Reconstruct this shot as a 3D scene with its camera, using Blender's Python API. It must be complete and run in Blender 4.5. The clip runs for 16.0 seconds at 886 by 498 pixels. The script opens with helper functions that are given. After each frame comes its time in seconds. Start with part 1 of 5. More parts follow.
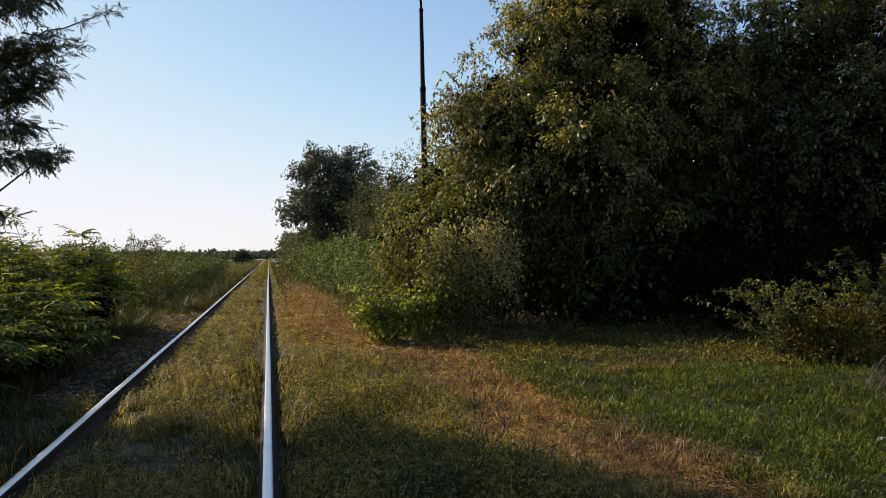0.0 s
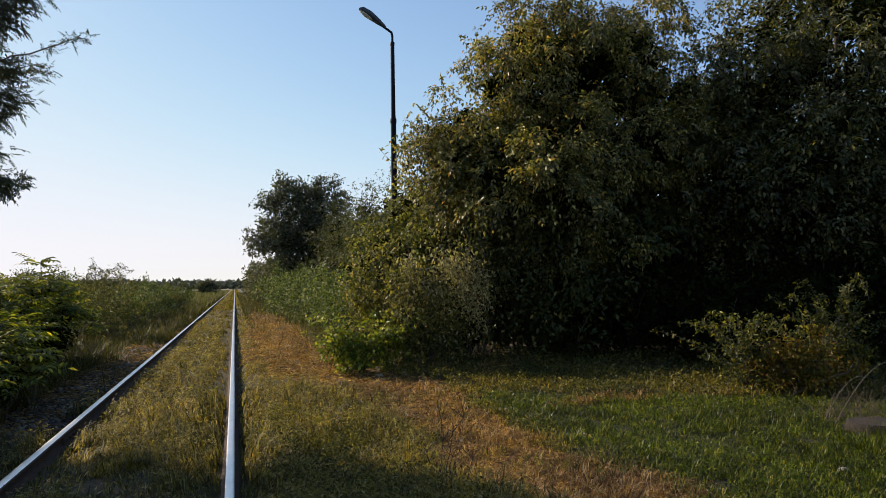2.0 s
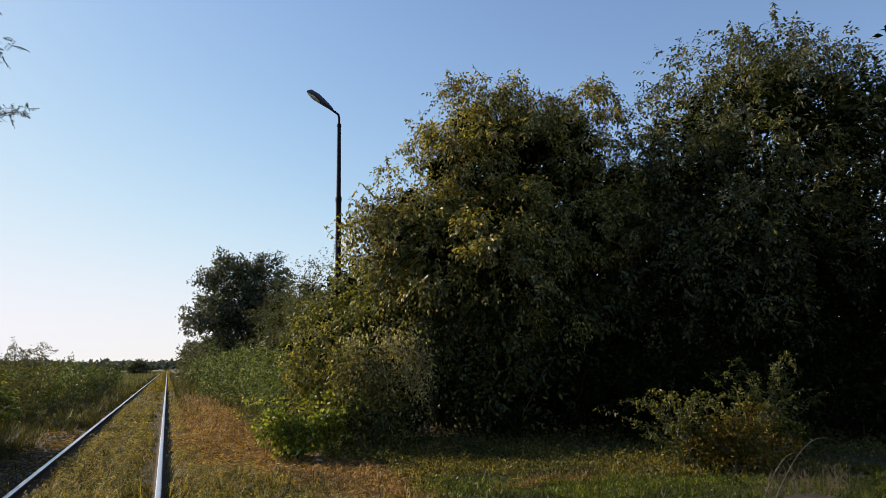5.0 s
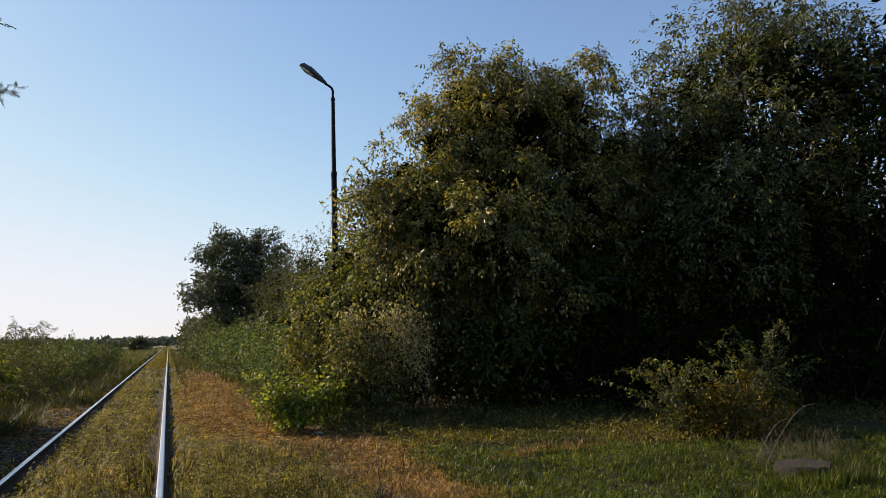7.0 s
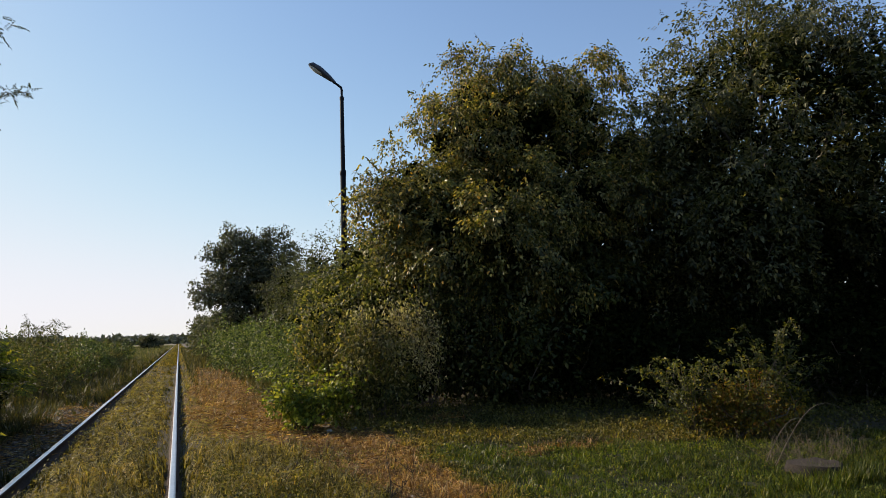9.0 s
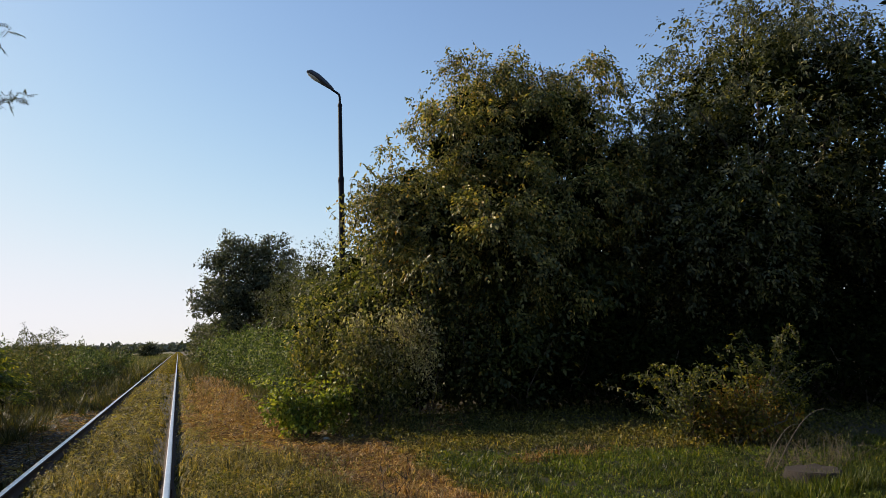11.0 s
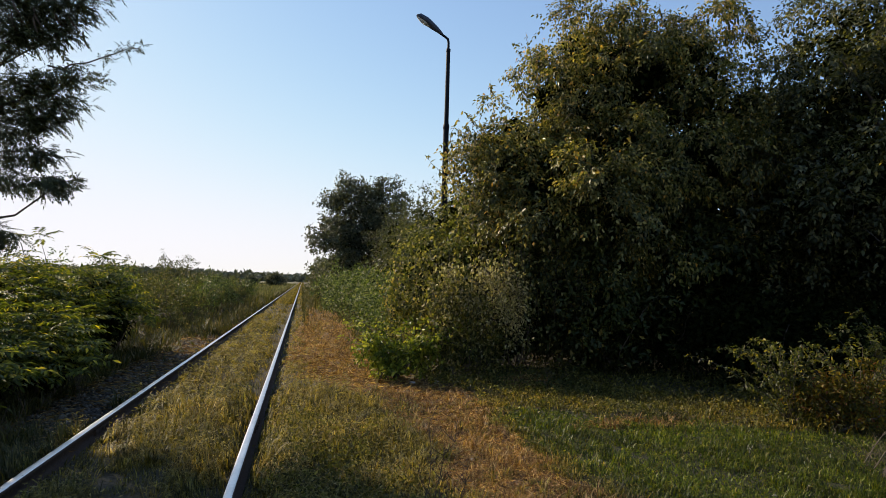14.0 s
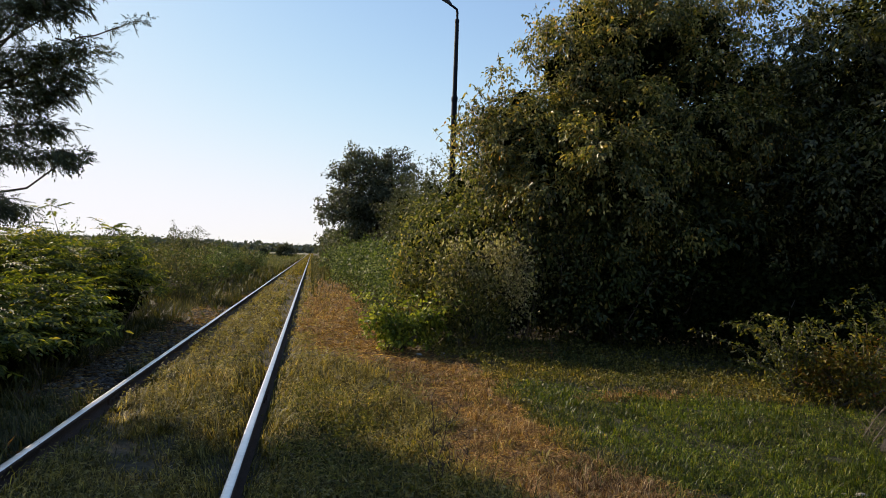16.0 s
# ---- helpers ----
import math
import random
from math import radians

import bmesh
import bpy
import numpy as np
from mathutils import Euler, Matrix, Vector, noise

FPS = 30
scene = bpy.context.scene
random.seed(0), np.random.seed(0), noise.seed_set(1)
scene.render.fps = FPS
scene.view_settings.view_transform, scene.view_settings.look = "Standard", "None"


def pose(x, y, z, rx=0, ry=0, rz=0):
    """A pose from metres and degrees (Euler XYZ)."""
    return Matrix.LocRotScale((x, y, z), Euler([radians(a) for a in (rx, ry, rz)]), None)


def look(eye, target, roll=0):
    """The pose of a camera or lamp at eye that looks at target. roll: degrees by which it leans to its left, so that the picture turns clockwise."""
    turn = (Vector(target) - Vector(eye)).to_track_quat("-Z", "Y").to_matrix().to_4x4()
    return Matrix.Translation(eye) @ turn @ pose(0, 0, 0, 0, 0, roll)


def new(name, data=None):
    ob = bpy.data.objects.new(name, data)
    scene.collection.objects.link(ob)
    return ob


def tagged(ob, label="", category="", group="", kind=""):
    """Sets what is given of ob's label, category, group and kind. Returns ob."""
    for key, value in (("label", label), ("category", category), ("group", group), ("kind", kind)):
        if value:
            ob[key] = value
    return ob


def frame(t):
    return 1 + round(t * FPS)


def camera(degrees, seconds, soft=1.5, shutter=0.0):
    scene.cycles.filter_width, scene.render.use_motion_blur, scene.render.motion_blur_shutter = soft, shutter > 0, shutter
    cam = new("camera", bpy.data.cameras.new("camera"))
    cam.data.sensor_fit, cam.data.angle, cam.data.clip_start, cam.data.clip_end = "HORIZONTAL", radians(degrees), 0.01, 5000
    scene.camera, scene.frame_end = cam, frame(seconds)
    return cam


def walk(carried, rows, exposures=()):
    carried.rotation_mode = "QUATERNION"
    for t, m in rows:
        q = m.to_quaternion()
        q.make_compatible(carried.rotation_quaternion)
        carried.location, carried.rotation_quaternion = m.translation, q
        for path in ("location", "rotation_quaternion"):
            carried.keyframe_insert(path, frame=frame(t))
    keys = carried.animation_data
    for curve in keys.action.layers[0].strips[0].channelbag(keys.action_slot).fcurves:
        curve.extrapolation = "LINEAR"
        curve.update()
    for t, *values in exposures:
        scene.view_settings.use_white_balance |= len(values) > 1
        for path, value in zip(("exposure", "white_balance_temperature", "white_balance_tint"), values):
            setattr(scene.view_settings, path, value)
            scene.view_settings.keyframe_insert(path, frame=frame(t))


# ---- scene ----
cam = camera(68.6, 16.0, soft=0.5)
PATH = [
    (0, (0.027, -0.253, 1.456), (0.547, 1.678, 1.47), -1.3),
    (0.5, (0.026, -0.245, 1.456), (0.531, 1.69, 1.462), -1.3),
    (1, (0.027, -0.251, 1.456), (0.467, 1.699, 1.494), -2.1),
    (1.5, (0.03, -0.269, 1.455), (0.464, 1.683, 1.503), -0.9),
    (2, (0.029, -0.261, 1.456), (0.64, 1.64, 1.563), -1.0),
    (2.5, (0.028, -0.258, 1.456), (0.694, 1.623, 1.598), -0.2),
    (3, (0.028, -0.255, 1.456), (0.73, 1.613, 1.595), -1.2),
    (3.5, (0.027, -0.251, 1.456), (0.756, 1.601, 1.651), -1.1),
    (4, (0.027, -0.25, 1.456), (0.777, 1.576, 1.774), -1.0),
    (4.2, (0.027, -0.251, 1.456), (0.78, 1.568, 1.806), -0.9),
    (6.5, (0.029, -0.342, 1.452), (0.828, 1.469, 1.742), -2.0),
    (7, (0.046, -0.314, 1.465), (0.821, 1.511, 1.725), -2.1),
    (7.5, (0.028, -0.321, 1.466), (0.791, 1.511, 1.716), -1.9),
    (8, (0.029, -0.341, 1.474), (0.778, 1.497, 1.726), -2.1),
    (10.5, (0.06, -0.314, 1.472), (0.815, 1.519, 1.737), -2.1),
    (11, (0.078, -0.321, 1.456), (0.829, 1.512, 1.734), -2.2),
    (11.5, (0.1, -0.294, 1.516), (0.817, 1.557, 1.759), -3.5),
    (12, (0.136, -0.243, 1.534), (0.586, 1.7, 1.681), -2.4),
    (12.5, (0.205, -0.27, 1.589), (0.519, 1.703, 1.681), -3.1),
    (13, (0.326, -0.412, 1.587), (0.759, 1.538, 1.689), -0.4),
    (13.5, (0.446, -0.383, 1.622), (0.933, 1.554, 1.729), 0.5),
    (14, (0.433, -0.366, 1.596), (0.853, 1.586, 1.706), 1.6),
    (14.5, (0.407, -0.412, 1.609), (0.906, 1.523, 1.688), 1.9),
    (15, (0.448, -0.379, 1.623), (0.957, 1.554, 1.688), 2.2),
    (15.5, (0.46, -0.363, 1.608), (0.904, 1.587, 1.635), 2.3),
    (16, (0.456, -0.428, 1.626), (0.852, 1.532, 1.648), 1.9),
]
EXPOSURES = [(0, 0.55, 6600, 16), (11.5, 0.5, 6600, 16), (12.5, 0.76, 6600, 16), (13.2, 0.6, 6600, 16), (16, 0.6, 6600, 16)]
walk(cam, [(t, look(eye, target, roll)) for t, eye, target, roll in PATH], EXPOSURES)

# ---------------------------------------------------------------- world, sun
SUN_AZ, SUN_EL = radians(43), radians(29)      # the sun stands left of the track, ahead
world = bpy.data.worlds.new("world")
scene.world = world
world.use_nodes = True
wn = world.node_tree
sky = wn.nodes.new("ShaderNodeTexSky")
sky.sky_type, sky.sun_disc = "NISHITA", False
sky.sun_elevation, sky.sun_rotation = SUN_EL, -SUN_AZ
sky.air_density, sky.dust_density, sky.ozone_density = 1.0, 0.2, 2.9
back = next(n for n in wn.nodes if n.type == "BACKGROUND")
back.inputs["Strength"].default_value = 1.0
SKY_LEVEL, SKY_WHITE = 0.138, (0.63, 0.65, 0.68)      # each colour band of the sky is soft-clipped towards a white ceiling


def wmath(op, a, b):
    n = wn.nodes.new("ShaderNodeMath")
    n.operation = op
    for sock, v in zip(n.inputs, (a, b)):
        if isinstance(v, (int, float)):
            sock.default_value = v
        else:
            wn.links.new(v, sock)
    return n.outputs[0]


split, fuse = wn.nodes.new("ShaderNodeSeparateColor"), wn.nodes.new("ShaderNodeCombineColor")
wn.links.new(sky.outputs[0], split.inputs[0])
for band in range(3):
    level = wmath("MULTIPLY", split.outputs[band], SKY_LEVEL)
    squeeze = wmath("POWER", wmath("ADD", wmath("POWER", wmath("DIVIDE", level, SKY_WHITE[band]), 3.5), 1.0), -1 / 3.5)
    wn.links.new(wmath("MULTIPLY", level, squeeze), fuse.inputs[band])
wn.links.new(fuse.outputs[0], back.inputs[0])
sun = new("sun", bpy.data.lights.new("sun", "SUN"))
sun.data.energy, sun.data.angle, sun.data.color = 4.8, radians(0.6), (1.0, 0.85, 0.62)
sun_to = Vector((-math.sin(SUN_AZ) * math.cos(SUN_EL), math.cos(SUN_AZ) * math.cos(SUN_EL), math.sin(SUN_EL)))
sun.matrix_world = look(sun_to * 60, (0, 0, 0))


# ---------------------------------------------------------------- materials
def material(name):
    m = bpy.data.materials.new(name)
    m.use_nodes = True
    t = m.node_tree
    return m, t, t.nodes["Principled BSDF"], t.nodes["Material Output"]


def ramp(t, source, stops):
    r = t.nodes.new("ShaderNodeValToRGB")
    while len(r.color_ramp.elements) < len(stops):
        r.color_ramp.elements.new(0.5)
    for e, (p, c) in zip(r.color_ramp.elements, stops):
        e.position, e.color = p, (*c, 1)
    t.links.new(source, r.inputs[0])
    return r.outputs[0]


def noise_node(t, scale, detail=4, rough=0.6, coord="Object"):
    tc = t.nodes.new("ShaderNodeTexCoord")
    n = t.nodes.new("ShaderNodeTexNoise")
    n.inputs["Scale"].default_value, n.inputs["Detail"].default_value = scale, detail
    n.inputs["Roughness"].default_value = rough
    t.links.new(tc.outputs[coord], n.inputs["Vector"])
    return n.outputs[0]


def mixed(t, fac, a, b, mode="MIX"):
    m = t.nodes.new("ShaderNodeMix")
    m.data_type, m.blend_type = "RGBA", mode
    for sock, v in ((m.inputs[0], fac), (m.inputs[6], a), (m.inputs[7], b)):
        if isinstance(v, (int, float)):
            sock.default_value = v
        elif isinstance(v, tuple):
            sock.default_value = (*v, 1)
        else:
            t.links.new(v, sock)
    return m.outputs[2]


def leaf_material(name, stops, thin=0.3, rough=0.45, patch=0.6, drift=0.0):
    """Leaves or blades: colour by piece, drifting over the plant; light shines through a little."""
    m, t, bsdf, out = material(name)
    geo = t.nodes.new("ShaderNodeNewGeometry")
    col = ramp(t, geo.outputs["Random Per Island"], stops)
    big = ramp(t, noise_node(t, 0.9, 3), [(0.3, (1 - patch * 0.5 - drift * 0.25, 1 - patch * 0.5, 1 - patch * 0.5)), (0.7, (1 + patch * 0.35 + drift * 0.2, 1 + patch * 0.3, 1 - patch * 0.1 - drift * 0.2))])
    col = mixed(t, 1.0, col, big, "MULTIPLY")
    mid = ramp(t, noise_node(t, 5.5, 2), [(0.35, (1 - patch * 0.45,) * 3), (0.65, (1 + patch * 0.4, 1 + patch * 0.36, 1 + patch * 0.2))])
    col = mixed(t, 1.0, col, mid, "MULTIPLY")
    t.links.new(col, bsdf.inputs["Base Color"])
    bsdf.inputs["Roughness"].default_value = rough
    bsdf.inputs["Specular IOR Level"].default_value = 0.3
    tr = t.nodes.new("ShaderNodeBsdfTranslucent")
    t.links.new(mixed(t, 1.0, col, (1.5, 1.45, 0.5), "MULTIPLY"), tr.inputs[0])
    mx = t.nodes.new("ShaderNodeMixShader")
    mx.inputs[0].default_value = thin
    t.links.new(bsdf.outputs[0], mx.inputs[1])
    t.links.new(tr.outputs[0], mx.inputs[2])
    t.links.new(mx.outputs[0], out.inputs[0])
    return m


def rough_material(name, stops, scale, rough=0.8, bump=0.3, metal=0.0, fine=6.0):
    """A solid with coarse and fine mottling and relief."""
    m, t, bsdf, out = material(name)
    a, b = noise_node(t, scale, 5), noise_node(t, scale * fine, 4)
    col = mixed(t, 0.4, ramp(t, a, stops), ramp(t, b, stops))
    t.links.new(col, bsdf.inputs["Base Color"])
    bsdf.inputs["Roughness"].default_value, bsdf.inputs["Metallic"].default_value = rough, metal
    bp = t.nodes.new("ShaderNodeBump")
    bp.inputs["Strength"].default_value = bump
    bp.inputs["Distance"].default_value = 0.02
    t.links.new(b, bp.inputs["Height"])
    t.links.new(bp.outputs[0], bsdf.inputs["Normal"])
    return m


# Yellowing walnut leaves, lightened further so sunlight on the crown is in the colour.
WALNUT = leaf_material("walnut_leaves", [(0.0, (0.035, 0.048, 0.018)), (0.4, (0.110, 0.120, 0.042)), (0.75, (0.245, 0.235, 0.105)), (0.95, (0.42, 0.34, 0.14)), (1.0, (0.50, 0.26, 0.05))], 0.38, 0.4, 0.8, 0.1)
# Darker leaf tone for shaded foliage; the shade is in the colour.
SHADE_GREEN_LEAF = leaf_material("shade_green_leaves", [(0.0, (0.017, 0.027, 0.008)), (0.6, (0.037, 0.050, 0.014)), (0.92, (0.081, 0.086, 0.023)), (1.0, (0.184, 0.138, 0.035))], 0.28, 0.55)
TALL_LEAF = leaf_material("tall_tree_leaves", [(0.0, (0.024, 0.032, 0.015)), (0.5, (0.056, 0.066, 0.030)), (0.85, (0.13, 0.135, 0.068)), (1.0, (0.25, 0.22, 0.10))], 0.38, 0.42)
# Near-black leaf colour that stands in for deep shade in thicket and crowns.
SHADE_BLACK_LEAF = leaf_material("shade_black_leaves", [(0.0, (0.006, 0.009, 0.003)), (0.7, (0.013, 0.018, 0.006)), (1.0, (0.025, 0.031, 0.009))], 0.15, 0.85)
SHADE_BLACK_LEAF.node_tree.nodes["Principled BSDF"].inputs["Specular IOR Level"].default_value = 0.03
# Leaf green shifted towards grey-blue: the haze over distance is painted in.
HAZED_FAR_LEAF = leaf_material("hazed_far_leaves", [(0.0, (0.036, 0.046, 0.036)), (0.7, (0.068, 0.082, 0.060)), (1.0, (0.13, 0.138, 0.095))], 0.25, 0.5)
SHRUB_LEAF = leaf_material("shrub_leaves", [(0.0, (0.022, 0.034, 0.011)), (0.4, (0.070, 0.088, 0.030)), (0.75, (0.15, 0.165, 0.062)), (1.0, (0.31, 0.28, 0.14))], 0.41, 0.5)
BRIGHT_LEAF = leaf_material("bright_leaves", [(0.0, (0.047, 0.078, 0.013)), (0.45, (0.148, 0.202, 0.029)), (0.8, (0.255, 0.296, 0.047)), (1.0, (0.403, 0.417, 0.094))], 0.38, 0.42)
# Dry seed fluff tone, raised further to include sunlit highlights on the bush.
PALE_LEAF = leaf_material("pale_dry_leaves", [(0.0, (0.163, 0.150, 0.075)), (0.4, (0.312, 0.288, 0.163)), (0.75, (0.525, 0.488, 0.338)), (1.0, (0.250, 0.263, 0.062))], 0.3, 0.7)
GREY_LEAF = leaf_material("grey_green_leaves", [(0.0, (0.038, 0.049, 0.028)), (0.7, (0.074, 0.088, 0.046)), (1.0, (0.135, 0.138, 0.070))], 0.25, 0.55)
HEDGE_LEAF = leaf_material("hedge_leaves", [(0.0, (0.022, 0.042, 0.015)), (0.5, (0.066, 0.106, 0.043)), (0.85, (0.141, 0.190, 0.081)), (1.0, (0.220, 0.257, 0.119))], 0.35, 0.42, 0.75)
PINNATE = leaf_material("pinnate_leaves", [(0.0, (0.034, 0.056, 0.014)), (0.6, (0.092, 0.125, 0.030)), (0.9, (0.225, 0.250, 0.050)), (1.0, (0.400, 0.350, 0.055))], 0.46, 0.55, 0.7)
LOCUST = leaf_material("locust_leaves", [(0.0, (0.032, 0.043, 0.027)), (0.8, (0.058, 0.072, 0.040)), (1.0, (0.09, 0.10, 0.05))], 0.22, 0.5)
WEED_LEAF = leaf_material("weed_leaves", [(0.0, (0.045, 0.058, 0.024)), (0.6, (0.09, 0.105, 0.045)), (0.9, (0.16, 0.155, 0.075)), (1.0, (0.25, 0.21, 0.12))], 0.3, 0.6)
CANE_LEAF = leaf_material("cane_leaves", [(0.0, (0.022, 0.033, 0.010)), (0.45, (0.054, 0.068, 0.020)), (0.85, (0.118, 0.130, 0.036)), (1.0, (0.30, 0.26, 0.03))], 0.42, 0.48)
# Yellow leaf tone that stands in for sunlight on the shrub front.
GOLD_LEAF = leaf_material("sunlit_yellow_leaves", [(0.0, (0.035, 0.045, 0.014)), (0.45, (0.105, 0.115, 0.032)), (0.8, (0.22, 0.21, 0.065)), (1.0, (0.38, 0.31, 0.13))], 0.4, 0.5)
MEADOW_LEAF = leaf_material("meadow_weed_leaves", [(0.0, (0.030, 0.034, 0.010)), (0.5, (0.085, 0.088, 0.024)), (0.85, (0.16, 0.155, 0.050)), (1.0, (0.28, 0.23, 0.11))], 0.35, 0.6, 0.8, 0.5)
RUST_LEAF = leaf_material("turning_leaves", [(0.0, (0.032, 0.036, 0.008)), (0.35, (0.095, 0.088, 0.014)), (0.6, (0.210, 0.165, 0.018)), (0.8, (0.140, 0.048, 0.012)), (1.0, (0.180, 0.180, 0.024))], 0.35, 0.5)
TRACK_GRASS = leaf_material("track_grass", [(0.0, (0.03, 0.034, 0.008)), (0.4, (0.098, 0.086, 0.018)), (0.72, (0.205, 0.165, 0.042)), (0.92, (0.34, 0.275, 0.1)), (1.0, (0.42, 0.35, 0.15))], 0.35, 0.6, 0.95, 0.7)
DRY_GRASS = leaf_material("dry_grass", [(0.0, (0.075, 0.038, 0.016)), (0.4, (0.208, 0.116, 0.054)), (0.75, (0.395, 0.252, 0.140)), (0.93, (0.520, 0.385, 0.245)), (1.0, (0.157, 0.150, 0.060))], 0.3, 0.65, 0.85)
LAWN = leaf_material("green_grass", [(0.0, (0.012, 0.025, 0.005)), (0.45, (0.052, 0.084, 0.009)), (0.8, (0.120, 0.150, 0.018)), (0.95, (0.18, 0.19, 0.04)), (1.0, (0.215, 0.182, 0.066))], 0.4, 0.45, 0.9)
RANK_GRASS = leaf_material("rank_grass", [(0.0, (0.028, 0.034, 0.010)), (0.55, (0.058, 0.062, 0.018)), (0.9, (0.115, 0.105, 0.034)), (1.0, (0.20, 0.165, 0.075))], 0.3, 0.6)
# Distance haze is tinted into this pale blue-grey leaf colour.
HAZED_WOODS_LEAF = leaf_material("hazed_distant_woods", [(0.0, (0.075, 0.092, 0.088)), (1.0, (0.125, 0.145, 0.135))], 0.1, 0.8)
SEED = leaf_material("seed_heads", [(0.0, (0.132, 0.108, 0.042)), (0.6, (0.216, 0.186, 0.084)), (1.0, (0.276, 0.252, 0.144))], 0.35, 0.7)
BARK = rough_material("bark", [(0.3, (0.025, 0.019, 0.014)), (0.7, (0.075, 0.058, 0.043))], 7, 0.9, 0.7)
# Bark darkened by colour to stand in for the stump's shaded side.
SHADE_BARK = rough_material("shade_dark_bark", [(0.3, (0.008, 0.006, 0.005)), (0.7, (0.028, 0.021, 0.016))], 14, 0.95, 0.9)
TWIG = rough_material("twig_bark", [(0.3, (0.05, 0.04, 0.03)), (0.7, (0.12, 0.095, 0.07))], 12, 0.85, 0.3)
STALK = rough_material("dry_stalk", [(0.3, (0.036, 0.025, 0.017)), (0.7, (0.078, 0.057, 0.036))], 20, 0.85, 0.2)
STRAW = rough_material("pale_stalk", [(0.3, (0.070, 0.050, 0.030)), (0.7, (0.125, 0.098, 0.062))], 20, 0.8, 0.2)
POD = rough_material("pod_skin", [(0.3, (0.035, 0.02, 0.012)), (0.7, (0.08, 0.045, 0.022))], 20, 0.5, 0.2)
POLE = rough_material("pole_paint", [(0.3, (0.004, 0.005, 0.009)), (0.7, (0.008, 0.011, 0.019))], 6, 0.6, 0.2)
POLE.node_tree.nodes["Principled BSDF"].inputs["Specular IOR Level"].default_value = 0.12
HEAD_PAINT = rough_material("lamp_housing", [(0.3, (0.040, 0.050, 0.072)), (0.7, (0.070, 0.086, 0.120))], 9, 0.6, 0.1)
HEAD_PAINT.node_tree.nodes["Principled BSDF"].inputs["Specular IOR Level"].default_value = 0.2
STONE = leaf_material("ballast_stone", [(0.0, (0.032, 0.027, 0.024)), (0.5, (0.064, 0.055, 0.050)), (0.85, (0.122, 0.110, 0.102)), (1.0, (0.23, 0.22, 0.215))], 0.0, 0.9)
PALE_STONE = rough_material("pale_stone", [(0.3, (0.180, 0.162, 0.132)), (0.7, (0.288, 0.264, 0.228))], 12, 0.85, 0.5)
WOOD_CUT = rough_material("weathered_wood", [(0.3, (0.014, 0.010, 0.007)), (0.7, (0.036, 0.026, 0.019))], 15, 0.95, 0.6)
SOIL = rough_material("bare_soil", [(0.3, (0.085, 0.042, 0.024)), (0.7, (0.19, 0.105, 0.062))], 9, 0.95, 0.8)
RAIL_TOP = rough_material("worn_rail_steel", [(0.3, (0.46, 0.46, 0.48)), (0.7, (0.66, 0.66, 0.68))], 5, 0.34, 0.05, 1.0)
RAIL_SIDE = rough_material("rusty_rail", [(0.3, (0.026, 0.015, 0.011)), (0.7, (0.070, 0.040, 0.026))], 12, 0.9, 0.5)
GLASS, _t, _b, _o = material("lamp_glass")
_b.inputs["Base Color"].default_value = (0.55, 0.56, 0.55, 1)
_b.inputs["Roughness"].default_value = 0.15


# ---------------------------------------------------------------- building tools
def value_noise(x, y, seed=0):
    """Smooth 2D noise in 0..1."""
    def h(i, j):
        v = np.sin(i * 127.1 + j * 311.7 + seed * 74.7) * 43758.5453
        return v - np.floor(v)
    i, j = np.floor(x), np.floor(y)
    u, v = x - i, y - j
    u, v = u * u * (3 - 2 * u), v * v * (3 - 2 * v)
    return (h(i, j) * (1 - u) + h(i + 1, j) * u) * (1 - v) + (h(i, j + 1) * (1 - u) + h(i + 1, j + 1) * u) * v


def fbm(x, y, seed=0):
    return 0.55 * value_noise(x, y, seed) + 0.3 * value_noise(x * 2.1, y * 2.1, seed + 1) + 0.15 * value_noise(x * 4.3, y * 4.3, seed + 2)


def unit(v):
    return v / np.maximum(np.linalg.norm(v, axis=1, keepdims=True), 1e-9)


def mesh_from(name, verts, faces, mat):
    """A mesh from arrays: verts (n,3), faces (m,k) all of one size."""
    verts, faces = np.asarray(verts, np.float32), np.asarray(faces, np.int32)
    me = bpy.data.meshes.new(name)
    m, k = faces.shape
    me.vertices.add(len(verts))
    me.vertices.foreach_set("co", verts.ravel())
    me.loops.add(m * k)
    me.loops.foreach_set("vertex_index", faces.ravel())
    me.polygons.add(m)
    me.polygons.foreach_set("loop_start", np.arange(0, m * k, k, dtype=np.int32))
    me.update(calc_edges=True)
    me.materials.append(mat)
    return me


def thing(name, label, category, at=(0, 0, 0), group=""):
    ob = new(name)
    ob.location = at
    ob.empty_display_size = 0.2
    return tagged(ob, label, category, group)


def part(name, data, parent, label=""):
    """Links one mesh under a thing or part; its vertices are given relative to that thing's base."""
    ob = new(name, data)
    ob.parent = parent
    return tagged(ob, label)


def bm_part(name, bm, mat, parent, label="", smooth=False):
    me = bpy.data.meshes.new(name)
    bm.to_mesh(me)
    bm.free()
    me.materials.append(mat)
    if smooth:
        me.polygons.foreach_set("use_smooth", [True] * len(me.polygons))
    return part(name, me, parent, label) if parent else new(name, me)


